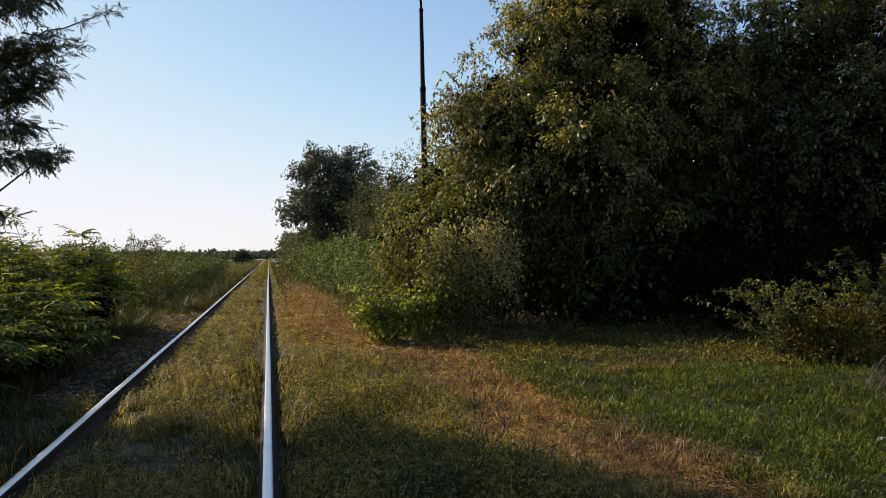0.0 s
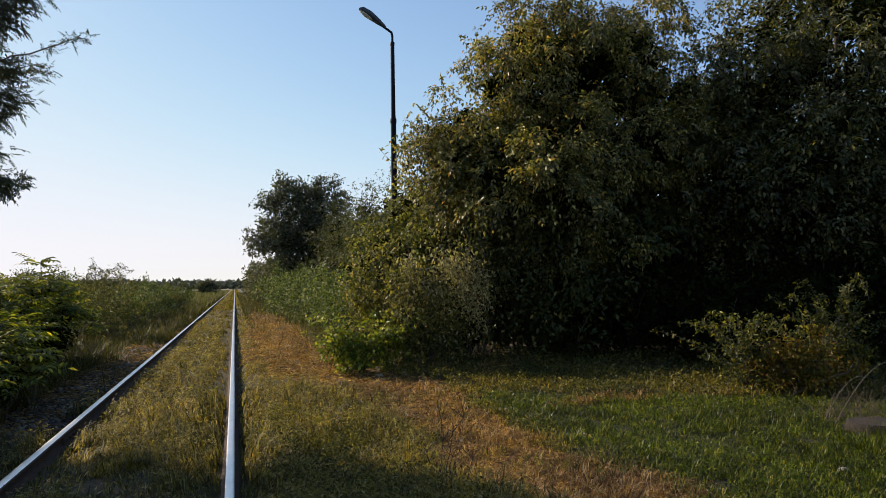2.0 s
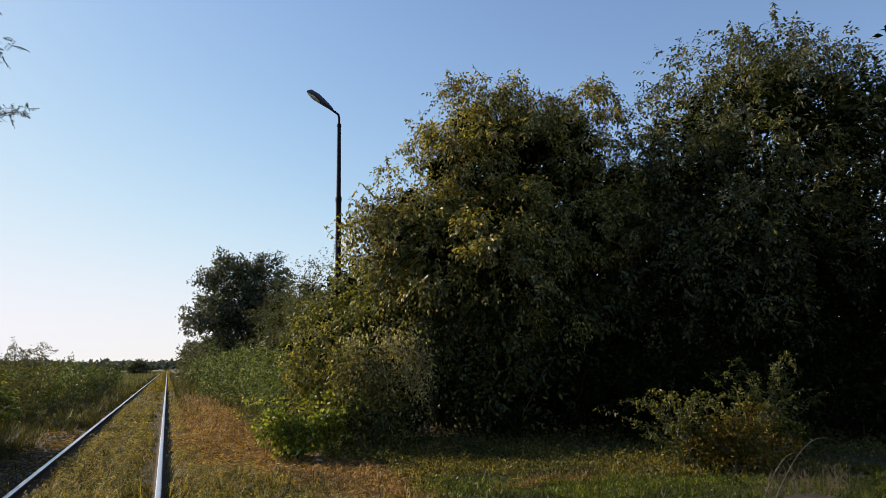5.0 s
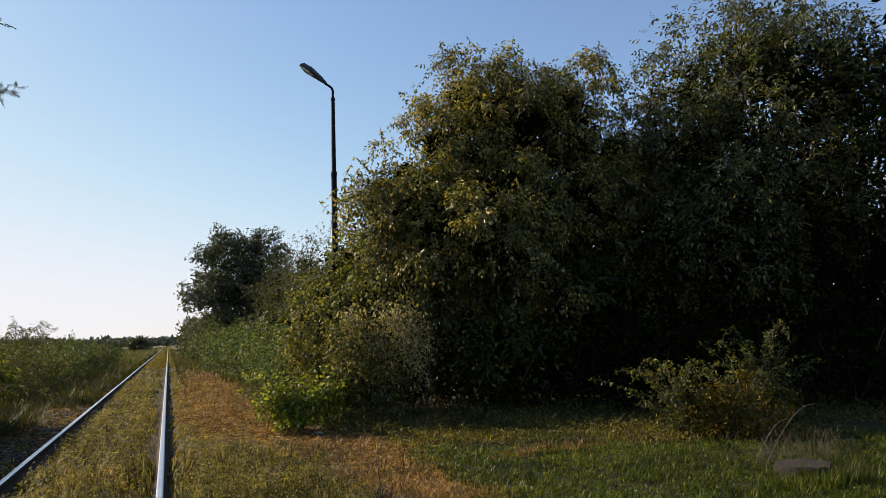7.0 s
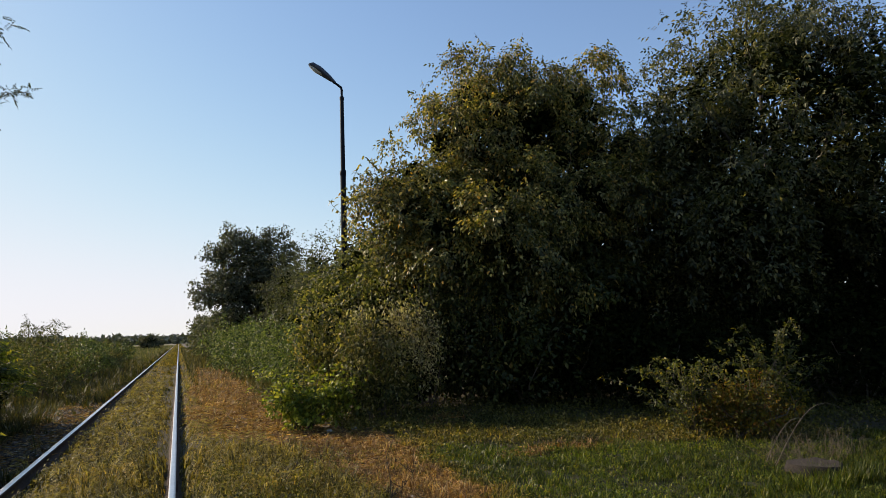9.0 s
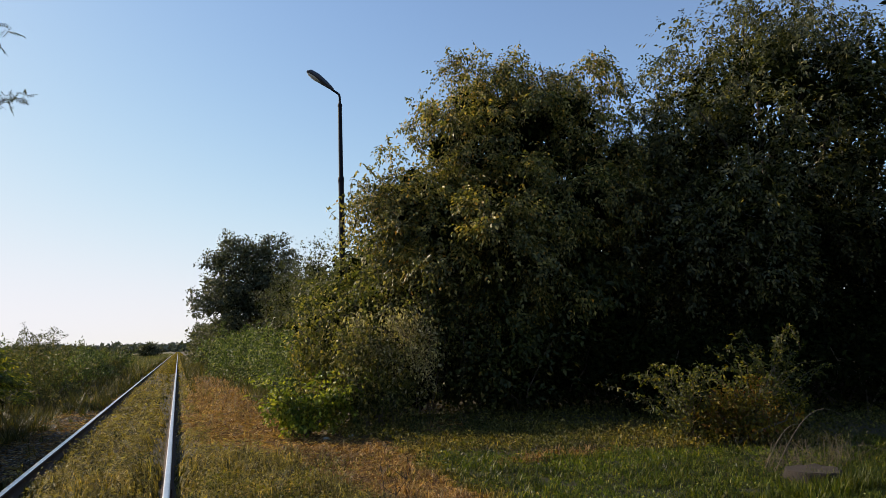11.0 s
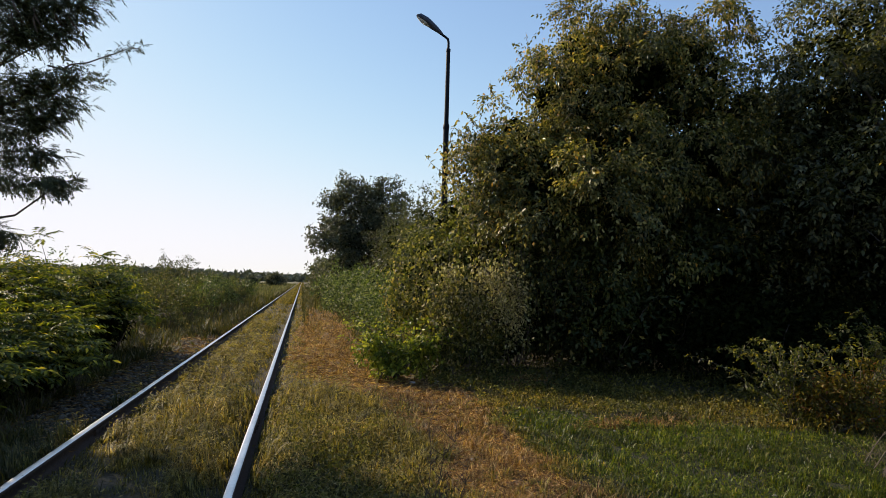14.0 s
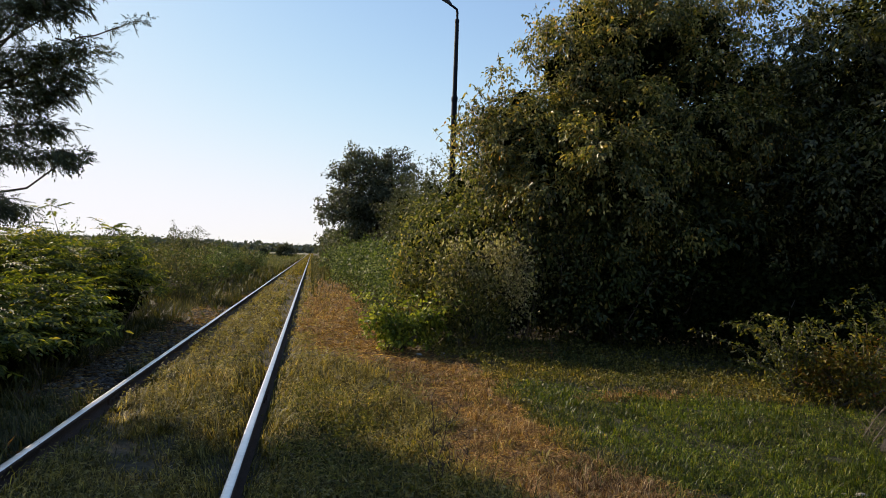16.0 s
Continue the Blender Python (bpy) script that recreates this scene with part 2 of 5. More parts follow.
def leaf_arrays(P, D, N, L, W):
    """Folded leaves: base P, direction D, face N, length L, width W."""
    n = len(P)
    S = unit(np.cross(D, N))
    N = np.cross(S, D)
    v = np.empty((n, 4, 3))
    mid = P + D * (L * 0.45)[:, None]
    v[:, 0], v[:, 3] = P, P + D * L[:, None] - N * (L * 0.12)[:, None]
    v[:, 1] = mid + S * (W * 0.5)[:, None] + N * (W * 0.18)[:, None]
    v[:, 2] = mid - S * (W * 0.5)[:, None] + N * (W * 0.18)[:, None]
    b = np.arange(n)[:, None] * 4
    f = np.concatenate([b + np.array([[0, 1, 3]]), b + np.array([[0, 3, 2]])])
    return v.reshape(-1, 3), f


def oval_leaf_arrays(P, D, N, L, W):
    """Oval folded leaves with a drooping tip, two four-sided halves each."""
    n = len(P)
    S = unit(np.cross(D, N))
    N = np.cross(S, D)
    v = np.empty((n, 6, 3))
    v[:, 0], v[:, 3] = P, P + D * L[:, None] - N * (L * 0.16)[:, None]
    for side, (i, j) in ((1, (1, 2)), (-1, (5, 4))):
        v[:, i] = P + D * (L * 0.30)[:, None] + S * (W * 0.46 * side)[:, None] + N * (W * 0.16)[:, None]
        v[:, j] = P + D * (L * 0.68)[:, None] + S * (W * 0.40 * side)[:, None] + N * (W * 0.10 - L * 0.05)[:, None]
    b = np.arange(n)[:, None] * 6
    return v.reshape(-1, 3), np.concatenate([b + np.array([[0, 1, 2, 3]]), b + np.array([[0, 3, 4, 5]])])


def blob_points(rng, blobs, n, shell=0.28, sprays=9, share=0.62, stretch=1.5):
    """n points near the surfaces of ellipsoids (cx, cy, cz, rx, ry, rz), and the outward ways.
    A share of them crowds along twigs that stand out of each ellipsoid."""
    blobs = np.asarray(blobs, float)
    w = (blobs[:, 3] * blobs[:, 5]) ** 1.0
    k = rng.choice(len(blobs), n, p=w / w.sum())
    d = unit(rng.normal(size=(n, 3)))
    r = 1 - np.abs(rng.normal(size=n)) * shell + rng.normal(size=n) * 0.05
    ways = unit(rng.normal(size=(len(blobs) * sprays, 3)) + np.array([0, 0, 0.25])).reshape(len(blobs), sprays, 3)
    reach = rng.uniform(1.0, stretch, (len(blobs), sprays))
    on = rng.uniform(size=n) < share
    j = rng.integers(0, sprays, n)
    dd = ways[k, j]
    d = np.where(on[:, None], unit(dd + rng.normal(size=(n, 3)) * 0.16), d)
    r = np.where(on, reach[k, j] * rng.uniform(0.55, 1.0, n), r)
    return blobs[k, :3] + d * blobs[k, 3:] * np.clip(r, 0.05, stretch)[:, None], d


def lumps(rng, c, r, k, size, low=0.55):
    """k smaller ellipsoids set over and inside one ellipsoid, for an uneven crown."""
    d = unit(rng.normal(size=(k, 3)))
    p = np.array(c) + d * np.array(r) * rng.uniform(low, 0.97, (k, 1))
    s = size * rng.uniform(0.55, 1.25, (k, 1))
    return np.concatenate([p, s * rng.uniform(0.8, 1.25, (k, 1)), s * rng.uniform(0.8, 1.25, (k, 1)), s * rng.uniform(0.6, 0.95, (k, 1))], axis=1)


def simple_leaves(rng, P, out, size, droop=0.4, slim=0.5, spread=0.8, shape=leaf_arrays):
    n = len(P)
    D = unit(out * 0.6 + np.array([0, 0, -droop]) + rng.normal(size=(n, 3)) * spread)
    N = unit(out * 0.4 + np.array([0, 0, 0.7]) + rng.normal(size=(n, 3)) * 0.6)
    L = size * rng.uniform(0.6, 1.25, n)
    return shape(P, D, N, L, L * slim)


def compound_leaves(rng, P, out, length, pairs, leaflet, droop=0.5, slim=0.36, splay=0.9, shape=leaf_arrays, flat=0.35, ways=None):
    """Feathered leaves: a rachis from each P with pairs of leaflets and one at the tip."""
    n = len(P)
    D = unit(out * 0.8 + np.array([0, 0, -droop * 0.5]) + rng.normal(size=(n, 3)) * 0.55) if ways is None else ways
    N = unit(np.array([0, 0, 1.0]) + out * 0.4 + rng.normal(size=(n, 3)) * flat)
    S = unit(np.cross(D, N))
    R = length * rng.uniform(0.65, 1.2, n)
    vs, ds, ls = [], [], []
    for i in range(pairs):
        s = 0.25 + 0.75 * i / pairs
        sag = np.array([0, 0, -1]) * (droop * 0.35 * s * s)
        for side in (-1, 1):
            vs.append(P + (D * s + sag) * R[:, None])
            ds.append(unit(D * 0.45 + S * side * splay + np.array([0, 0, -droop * 0.7]) + rng.normal(size=(n, 3)) * 0.15))
            ls.append(leaflet * R / length * (1 - 0.3 * abs(s - 0.6)))
    vs.append(P + (D + np.array([0, 0, -droop * 0.35])) * R[:, None])
    ds.append(unit(D + np.array([0, 0, -droop])))
    ls.append(leaflet * R / length)
    k = len(vs)
    return shape(np.concatenate(vs), np.concatenate(ds), np.tile(N, (k, 1)), np.concatenate(ls), np.concatenate(ls) * slim)


def tube_arrays(points, radii, sides=6):
    pts = np.asarray(points, float)
    n = len(pts)
    tan = unit(np.gradient(pts, axis=0))
    ref = np.array([0.31, 0.17, 0.93]) if abs(tan[:, 2]).mean() < 0.8 else np.array([0.9, 0.3, 0.1])
    a = unit(np.cross(tan, ref))
    b = np.cross(tan, a)
    th = np.linspace(0, 2 * math.pi, sides, endpoint=False)
    ring = a[:, None] * np.cos(th)[None, :, None] + b[:, None] * np.sin(th)[None, :, None]
    v = pts[:, None] + ring * np.asarray(radii, float)[:, None, None]
    i, j = np.meshgrid(np.arange(n - 1), np.arange(sides), indexing="ij")
    i, j = i.ravel(), j.ravel()
    j2 = (j + 1) % sides
    f = np.stack([i * sides + j, i * sides + j2, (i + 1) * sides + j2, (i + 1) * sides + j], axis=1)
    return v.reshape(-1, 3), f


def join(arrays):
    vs, fs, o = [], [], 0
    for v, f in arrays:
        vs.append(v)
        fs.append(f + o)
        o += len(v)
    return np.concatenate(vs), np.concatenate(fs)


def limb(rng, a, b, r0, r1, bend=0.12, steps=7):
    """A crooked branch from a to b."""
    a, b = np.array(a, float), np.array(b, float)
    s = np.linspace(0, 1, steps)[:, None]
    p = a + (b - a) * s
    L = np.linalg.norm(b - a)
    p += np.sin(s * math.pi) * rng.normal(size=3) * bend * L
    p[1:-1] += rng.normal(size=(steps - 2, 3)) * 0.02 * L
    return p, np.linspace(r0, r1, steps)


def twigs(rng, P, out, length, r=0.004):
    arr = []
    for p, o in zip(P, out):
        d = unit((o + rng.normal(size=3) * 0.4 + np.array([0, 0, 0.35]))[None])[0]
        q, rr = limb(rng, p - d * length * 0.6, p + d * length * rng.uniform(0.1, 0.5), r * 2, r * 0.5, 0.08, 4)
        arr.append(tube_arrays(q, rr, 3))
    return join(arr)


def sprigs(rng, blobs, n, length, per, leaf, up=0.6, droop=0.9, slim=0.42):
    """Leafy shoots standing out of a crown: their stems, and the leaves hanging along them."""
    blobs = np.asarray(blobs, float)
    stems, P, O = [], [], []
    for k in rng.choice(len(blobs), n):
        d = unit((rng.normal(size=3) + np.array([0, -0.25, up]))[None])[0]
        a = blobs[k, :3] + d * blobs[k, 3:] * 0.7
        L = length * rng.uniform(0.5, 1.3)
        q, rr = limb(rng, a, a + unit((d + np.array([0, 0, 0.5]))[None])[0] * L, 0.009, 0.002, 0.08, 6)
        stems.append(tube_arrays(q, rr, 3))
        t = rng.uniform(0.2, 1, per)
        P.append(np.stack([np.interp(t, np.linspace(0, 1, 6), q[:, c]) for c in range(3)], axis=1))
        O.append(unit(rng.normal(size=(per, 3))))
    P, O = np.concatenate(P), np.concatenate(O)
    return simple_leaves(rng, P, O, leaf, droop, slim, 0.5, oval_leaf_arrays), join(stems)


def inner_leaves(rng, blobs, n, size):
    """Large filler leaves deep inside a crown; their near-black colour stands in for its inner shade."""
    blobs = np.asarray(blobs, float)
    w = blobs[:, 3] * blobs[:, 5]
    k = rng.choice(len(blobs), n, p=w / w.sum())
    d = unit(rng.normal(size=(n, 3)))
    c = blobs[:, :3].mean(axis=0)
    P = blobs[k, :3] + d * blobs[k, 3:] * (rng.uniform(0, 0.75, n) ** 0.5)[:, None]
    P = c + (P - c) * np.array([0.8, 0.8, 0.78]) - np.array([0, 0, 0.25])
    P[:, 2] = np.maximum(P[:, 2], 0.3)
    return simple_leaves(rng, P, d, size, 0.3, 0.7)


def tree(label, at, trunk_r, trunk_h, blobs, n, mat, leaf, seed, name="tree", pairs=3, kind="compound", n_limbs=7, core=0.15, group="", n_twigs=0, droop=0.6, slim=0.5, n_sprigs=0, n_inner=0, shape=leaf_arrays, share=0.62, sprays=9, stretch=1.5):
    """A tree at its base: tapered trunk, limbs into the crown, and a crown of single leaves. blobs are relative to the base."""
    rng = np.random.default_rng(seed)
    ob = thing(name, label, "tree", at, group)
    blobs = np.asarray(blobs, float)
    top = np.array([blobs[:, 0].mean() * 0.3, blobs[:, 1].mean() * 0.3, trunk_h])
    p, r = limb(rng, (0, 0, -0.1), top, trunk_r, trunk_r * 0.6, 0.05, 8)
    r[0] *= 1.35
    part("trunk", mesh_from("trunk", *tube_arrays(p, r, 10), BARK), ob)
    pick = rng.choice(len(blobs), min(n_limbs, len(blobs)), replace=False)
    for k in pick:
        a = p[rng.integers(3, 8)]
        q, rr = limb(rng, a, blobs[k, :3], trunk_r * 0.42, 0.015, 0.1, 7)
        part("limb", mesh_from("limb", *tube_arrays(q, rr, 6), BARK), ob)
    P, out = blob_points(rng, blobs, n, 0.28, sprays, share, stretch)
    P[:, 2] = np.maximum(P[:, 2], 0.15)
    if kind == "compound":
        arr = compound_leaves(rng, P, out, leaf * 2.4, pairs, leaf, droop, slim, 0.7, shape, 0.6)
    else:
        arr = simple_leaves(rng, P, out, leaf, droop, slim, 0.75, shape)
    part("crown", mesh_from("crown", *arr, mat), ob)
    # near-black filler leaves darken the crown's inside by colour
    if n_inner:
        part("shade_filler_foliage", mesh_from("shade_filler_foliage", *inner_leaves(rng, blobs, n_inner, 0.17), SHADE_BLACK_LEAF), ob)
    if n_sprigs:
        leaves, stems = sprigs(rng, blobs, n_sprigs, 0.6, 16, leaf * 1.05, droop=droop)
        part("outer_foliage", mesh_from("outer_foliage", *leaves, mat), ob)["kind"] = "stuff"
        part("twig_spray", mesh_from("twig_spray", *stems, TWIG), ob)["kind"] = "stuff"
    if n_twigs:
        part("twig_spray", mesh_from("twig_spray", *twigs(rng, P[:n_twigs], out[:n_twigs], 0.5), TWIG), ob, "thin bare twigs among the leaves")["kind"] = "stuff"
    return ob


def arching(rng, ob, n, length, rise, mat, leaf, per, x_bias=0.0, lean=0.0):
    """Canes that arch out of a shrub, set with leaves along their length."""
    P, O = [], []
    for i in range(n):
        a = rng.uniform(0, 6.283)
        L = length * rng.uniform(0.6, 1.15)
        d = np.array([math.cos(a) * (1 - abs(lean) * 0.6) + lean * 0.6 + x_bias * rng.uniform(-1, 1), math.sin(a) * 0.6])
        s = np.linspace(0, 1, 10)
        up = rise * rng.uniform(0.6, 1.15)
        q = np.stack([d[0] * L * s, d[1] * L * s, up * np.sin(s * rng.uniform(1.5, 2.3))], axis=1)
        q[1:] += rng.normal(size=(9, 3)) * 0.012
        part("cane", mesh_from("cane", *tube_arrays(q, np.linspace(0.006, 0.0015, 10), 4), TWIG), ob)
        t = rng.uniform(0.15, 1, per)
        P.append(np.stack([np.interp(t, s, q[:, k]) for k in range(3)], axis=1) + rng.normal(size=(per, 3)) * 0.02)
        O.append(unit(rng.normal(size=(per, 3)) + np.array([d[0], d[1], 0.2])))
    P = np.concatenate(P)
    P[:, 2] = np.maximum(P[:, 2], 0.03)
    part("foliage", mesh_from("foliage", *simple_leaves(rng, P, np.concatenate(O), leaf, 0.25, 0.55, 0.8, oval_leaf_arrays), mat), ob)


def bush(label, at, radii, k, size, n, mat, leaf, seed, name="bush", kind="simple", pairs=5, droop=0.3, slim=0.5, stems=7, group="", shoots=0, category="bush"):
    """A shrub from the ground up: stems and foliage."""
    rng = np.random.default_rng(seed)
    ob = thing(name, label, category, at, group)
    rx, ry, rz = radii
    blobs = lumps(rng, (0, 0, rz * 0.48), (rx, ry, rz * 0.5), k, size, 0.35)
    blobs[:, 2] = np.clip(blobs[:, 2], size * 0.35, rz - size * 0.2)
    for i in range(stems):
        b = blobs[rng.integers(len(blobs)), :3]
        q, rr = limb(rng, (rng.normal() * rx * 0.2, rng.normal() * ry * 0.2, -0.05), b, 0.018, 0.006, 0.1, 6)
        part("stem", mesh_from("stem", *tube_arrays(q, rr, 5), TWIG), ob)
    P, out = blob_points(rng, blobs, n, 0.35)
    for s in range(shoots):
        m = max(6, n // (shoots * 14))
        a = blobs[rng.integers(len(blobs))]
        d = unit(np.array([[rng.normal() * 0.35, rng.normal() * 0.35, 1.0]]))[0]
        f = rng.uniform(0, 1, m)[:, None]
        P = np.concatenate([P, a[:3] + d * (a[5] * 0.6 + f * size * 1.3) + rng.normal(size=(m, 3)) * 0.03])
        out = np.concatenate([out, unit(rng.normal(size=(m, 3)) + d * 0.5)])
    P[:, 2] = np.maximum(P[:, 2], 0.04)
    if kind == "compound":
        f = compound_leaves(rng, P, unit(out * np.array([1, 1, 0.45])), leaf * 5.2, pairs, leaf, droop, 0.34, 0.95, leaf_arrays, 0.22)
    else:
        f = simple_leaves(rng, P, out, leaf, droop, slim, 0.8, oval_leaf_arrays if n < 6000 and at[1] < 12 and leaf < 0.1 else leaf_arrays)
    part("foliage", mesh_from("foliage", *f, mat), ob)
    # tall shrubs get near-black filler leaves in place of inner shade
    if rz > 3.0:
        part("shade_filler_foliage", mesh_from("shade_filler_foliage", *inner_leaves(rng, blobs, 1800, 0.24), SHADE_BLACK_LEAF), ob)
    return ob


# ---------------------------------------------------------------- ground
PATH_Y = [0, 3.8, 4.8, 6, 7.7, 9.2, 10.6, 12, 16, 25, 38, 60]
PATH_X = [2.4, 2.3, 2.12, 2.17, 2.2, 2.0, 1.5, 1.2, 1.1, 1.3, 1.4, 1.4]
PATH_W = [0.7, 0.66, 0.58, 0.55, 0.72, 0.95, 0.9, 0.85, 0.9, 0.9, 0.7, 0.2]


def wander(x, y):
    return x + (fbm(x * 1.3, y * 1.3, 17) - 0.5) * 0.7 + (fbm(x * 4, y * 4, 18) - 0.5) * 0.3


def dry_share(x, y):
    """How far the trodden, dried-out strip covers the ground."""
    x = wander(x, y)
    c, w = np.interp(y, PATH_Y, PATH_X), np.interp(y, PATH_Y, PATH_W)
    d = 1 - np.clip((np.abs(x - c) - w * 0.75) / (w * 0.45), 0, 1)
    spot = 0.6 * np.clip(1.4 - np.hypot((x - 4.6) / 0.9, (y - 6.75) / 0.28), 0, 1)
    d = np.maximum(d, spot)
    return np.clip(d + (fbm(x * 2.2, y * 2.2, 3) - 0.5) * 0.9 * np.clip(d * 2.5, 0, 1), 0, 1)


def lawn_share(x, y):
    x = wander(x, y)
    c, w = np.interp(y, PATH_Y, PATH_X), np.interp(y, PATH_Y, PATH_W)
    top = np.interp(x, [2.5, 3.2, 4.2, 5.4, 7], [8.2, 7.8, 7.1, 6.8, 5.6])
    g = np.clip((x - c - w * 0.85) / 0.35, 0, 1) * np.clip((top - y) / 0.8 + 0.4, 0, 1)
    return np.clip(g + (fbm(x * 1.2, y * 1.2, 7) - 0.5) * 0.7 * np.clip(g * 2.5, 0, 1), 0, 1)


def ground_z(x, y):
    near = np.clip(1 - np.hypot(x - 2, y - 10) / 60, 0, 1)
    z = (fbm(x * 0.7, y * 0.7, 11) - 0.5) * 0.09 * near
    bed = 1 - np.clip((np.abs(x + 0.75) - 1.35) / 0.5, 0, 1)
    return z * (1 - 0.8 * bed) + 0.0


def axis(lo, hi, fine_lo, fine_hi, step):
    a = [fine_lo]
    s = step
    while a[-1] > lo:
        s *= 1.22
        a.append(a[-1] - s)
    b = [fine_hi]
    s = step
    while b[-1] < hi:
        s *= 1.22
        b.append(b[-1] + s)
    return np.array(a[::-1][:-1] + list(np.arange(fine_lo, fine_hi, step)) + b)


def make_ground():
    xs, ys = axis(-4000, 4000, -6, 9, 0.2), axis(-4000, 4000, -2, 32, 0.28)
    X, Y = np.meshgrid(xs, ys)
    Z = ground_z(X, Y)
    nx, ny = len(xs), len(ys)
    i, j = np.meshgrid(np.arange(ny - 1), np.arange(nx - 1), indexing="ij")
    b = (i * nx + j).ravel()
    f = np.stack([b, b + 1, b + nx + 1, b + nx], axis=1)
    m, t, bsdf, out = material("earth_and_turf")
    at = [t.nodes.new("ShaderNodeAttribute") for _ in range(2)]
    at[0].attribute_name, at[1].attribute_name = "dry", "lawn"
    n1, n2, n3 = noise_node(t, 1.3, 6), noise_node(t, 22, 5), noise_node(t, 0.02, 4)
    base = mixed(t, 0.5, ramp(t, n1, [(0.3, (0.022, 0.018, 0.008)), (0.7, (0.055, 0.045, 0.018))]), ramp(t, n2, [(0.3, (0.02, 0.016, 0.008)), (0.7, (0.09, 0.07, 0.03))]))
    field = ramp(t, n3, [(0.35, (0.075, 0.075, 0.03)), (0.65, (0.15, 0.125, 0.06))])
    far = t.nodes.new("ShaderNodeAttribute")
    far.attribute_name = "far"
    dry = mixed(t, 0.5, ramp(t, n1, [(0.3, (0.070, 0.038, 0.016)), (0.7, (0.135, 0.076, 0.034))]), ramp(t, n2, [(0.3, (0.04, 0.022, 0.010)), (0.7, (0.17, 0.098, 0.046))]))
    # Soil under turf is near black: shade between tufts put into its colour.
    green = ramp(t, n2, [(0.3, (0.010, 0.011, 0.003)), (0.7, (0.026, 0.028, 0.006))])
    col = mixed(t, at[0].outputs["Fac"], mixed(t, at[1].outputs["Fac"], base, green), dry)
    col = mixed(t, far.outputs["Fac"], col, field)
    t.links.new(col, bsdf.inputs["Base Color"])
    bsdf.inputs["Roughness"].default_value = 0.95
    bp = t.nodes.new("ShaderNodeBump")
    bp.inputs["Distance"].default_value = 0.03
    t.links.new(n2, bp.inputs["Height"])
    t.links.new(bp.outputs[0], bsdf.inputs["Normal"])
    me = mesh_from("ground", np.stack([X.ravel(), Y.ravel(), Z.ravel()], axis=1), f, m)
    x, y = X.ravel(), Y.ravel()
    for key, v in (("dry", dry_share(x, y) * (y < 70)), ("lawn", lawn_share(x, y)), ("far", np.clip((np.hypot(x, y) - 45) / 40, 0, 1) * ((x < -2.4) | (x > 4)))):
        a = me.attributes.new(key, "FLOAT", "POINT")
        a.data.foreach_set("value", v.astype(np.float32))
    me.polygons.foreach_set("use_smooth", [True] * len(me.polygons))
    tagged(new("ground", me), "uneven earth with trodden dry strip and turf", "ground", kind="structure")


make_ground()


# ---------------------------------------------------------------- track
def make_rail(x, label):
    """One running rail: foot, web and head, swept along the line."""
    prof = [(-0.062, 0.0), (-0.062, 0.012), (-0.012, 0.024), (-0.010, 0.088), (-0.034, 0.096), (-0.036, 0.120), (-0.030, 0.129), (-0.015, 0.131),
            (0.015, 0.131), (0.030, 0.129), (0.036, 0.120), (0.034, 0.096), (0.010, 0.088), (0.012, 0.024), (0.062, 0.012), (0.062, 0.0)]
    ys = np.concatenate([np.arange(-8, 60, 2.0), np.arange(60, 300, 10.0), np.arange(300, 1001, 100.0)])
    k = len(prof)
    wob = (fbm(ys * 0.11, ys * 0 + x, 5) - 0.5) * 0.012
    v = np.array([[px + w, y, pz] for y, w in zip(ys, wob) for px, pz in prof])
    f = np.array([[a * k + i, a * k + (i + 1) % k, (a + 1) * k + (i + 1) % k, (a + 1) * k + i] for a in range(len(ys) - 1) for i in range(k)])
    ob = thing("rail", label, "rail", (x, 0, 0), "running rails")
    me = mesh_from("running_rail", v, f[:, ::-1], RAIL_SIDE)
    me.materials.append(RAIL_TOP)
    top = np.array([1 if 6 <= i % k <= 8 else 0 for i in range(len(f))], np.int32)
    me.polygons.foreach_set("material_index", top)
    part("running_rail", me, ob)
    # joint plates every 24 m, bolted to the web
    for y in (6.9, 30.9, 54.9):
        for s in (-1, 1):
            bm = bmesh.new()
            bmesh.ops.create_cube(bm, size=1, matrix=pose(s * 0.02, y, 0.056) @ Matrix.Diagonal((0.018, 0.55, 0.06, 1)))
            for b in (-0.2, -0.07, 0.07, 0.2):
                bmesh.ops.create_cone(bm, cap_ends=True, segments=6, radius1=0.014, radius2=0.014, depth=0.02, matrix=pose(s * 0.036, y + b, 0.056, 0, 90, 0))
            bm_part("joint_plate", bm, RAIL_SIDE, ob)


make_rail(0.0, "long steel running rail with bright worn head in grass")
make_rail(-1.505, "long steel running rail beside dark ballast stones")


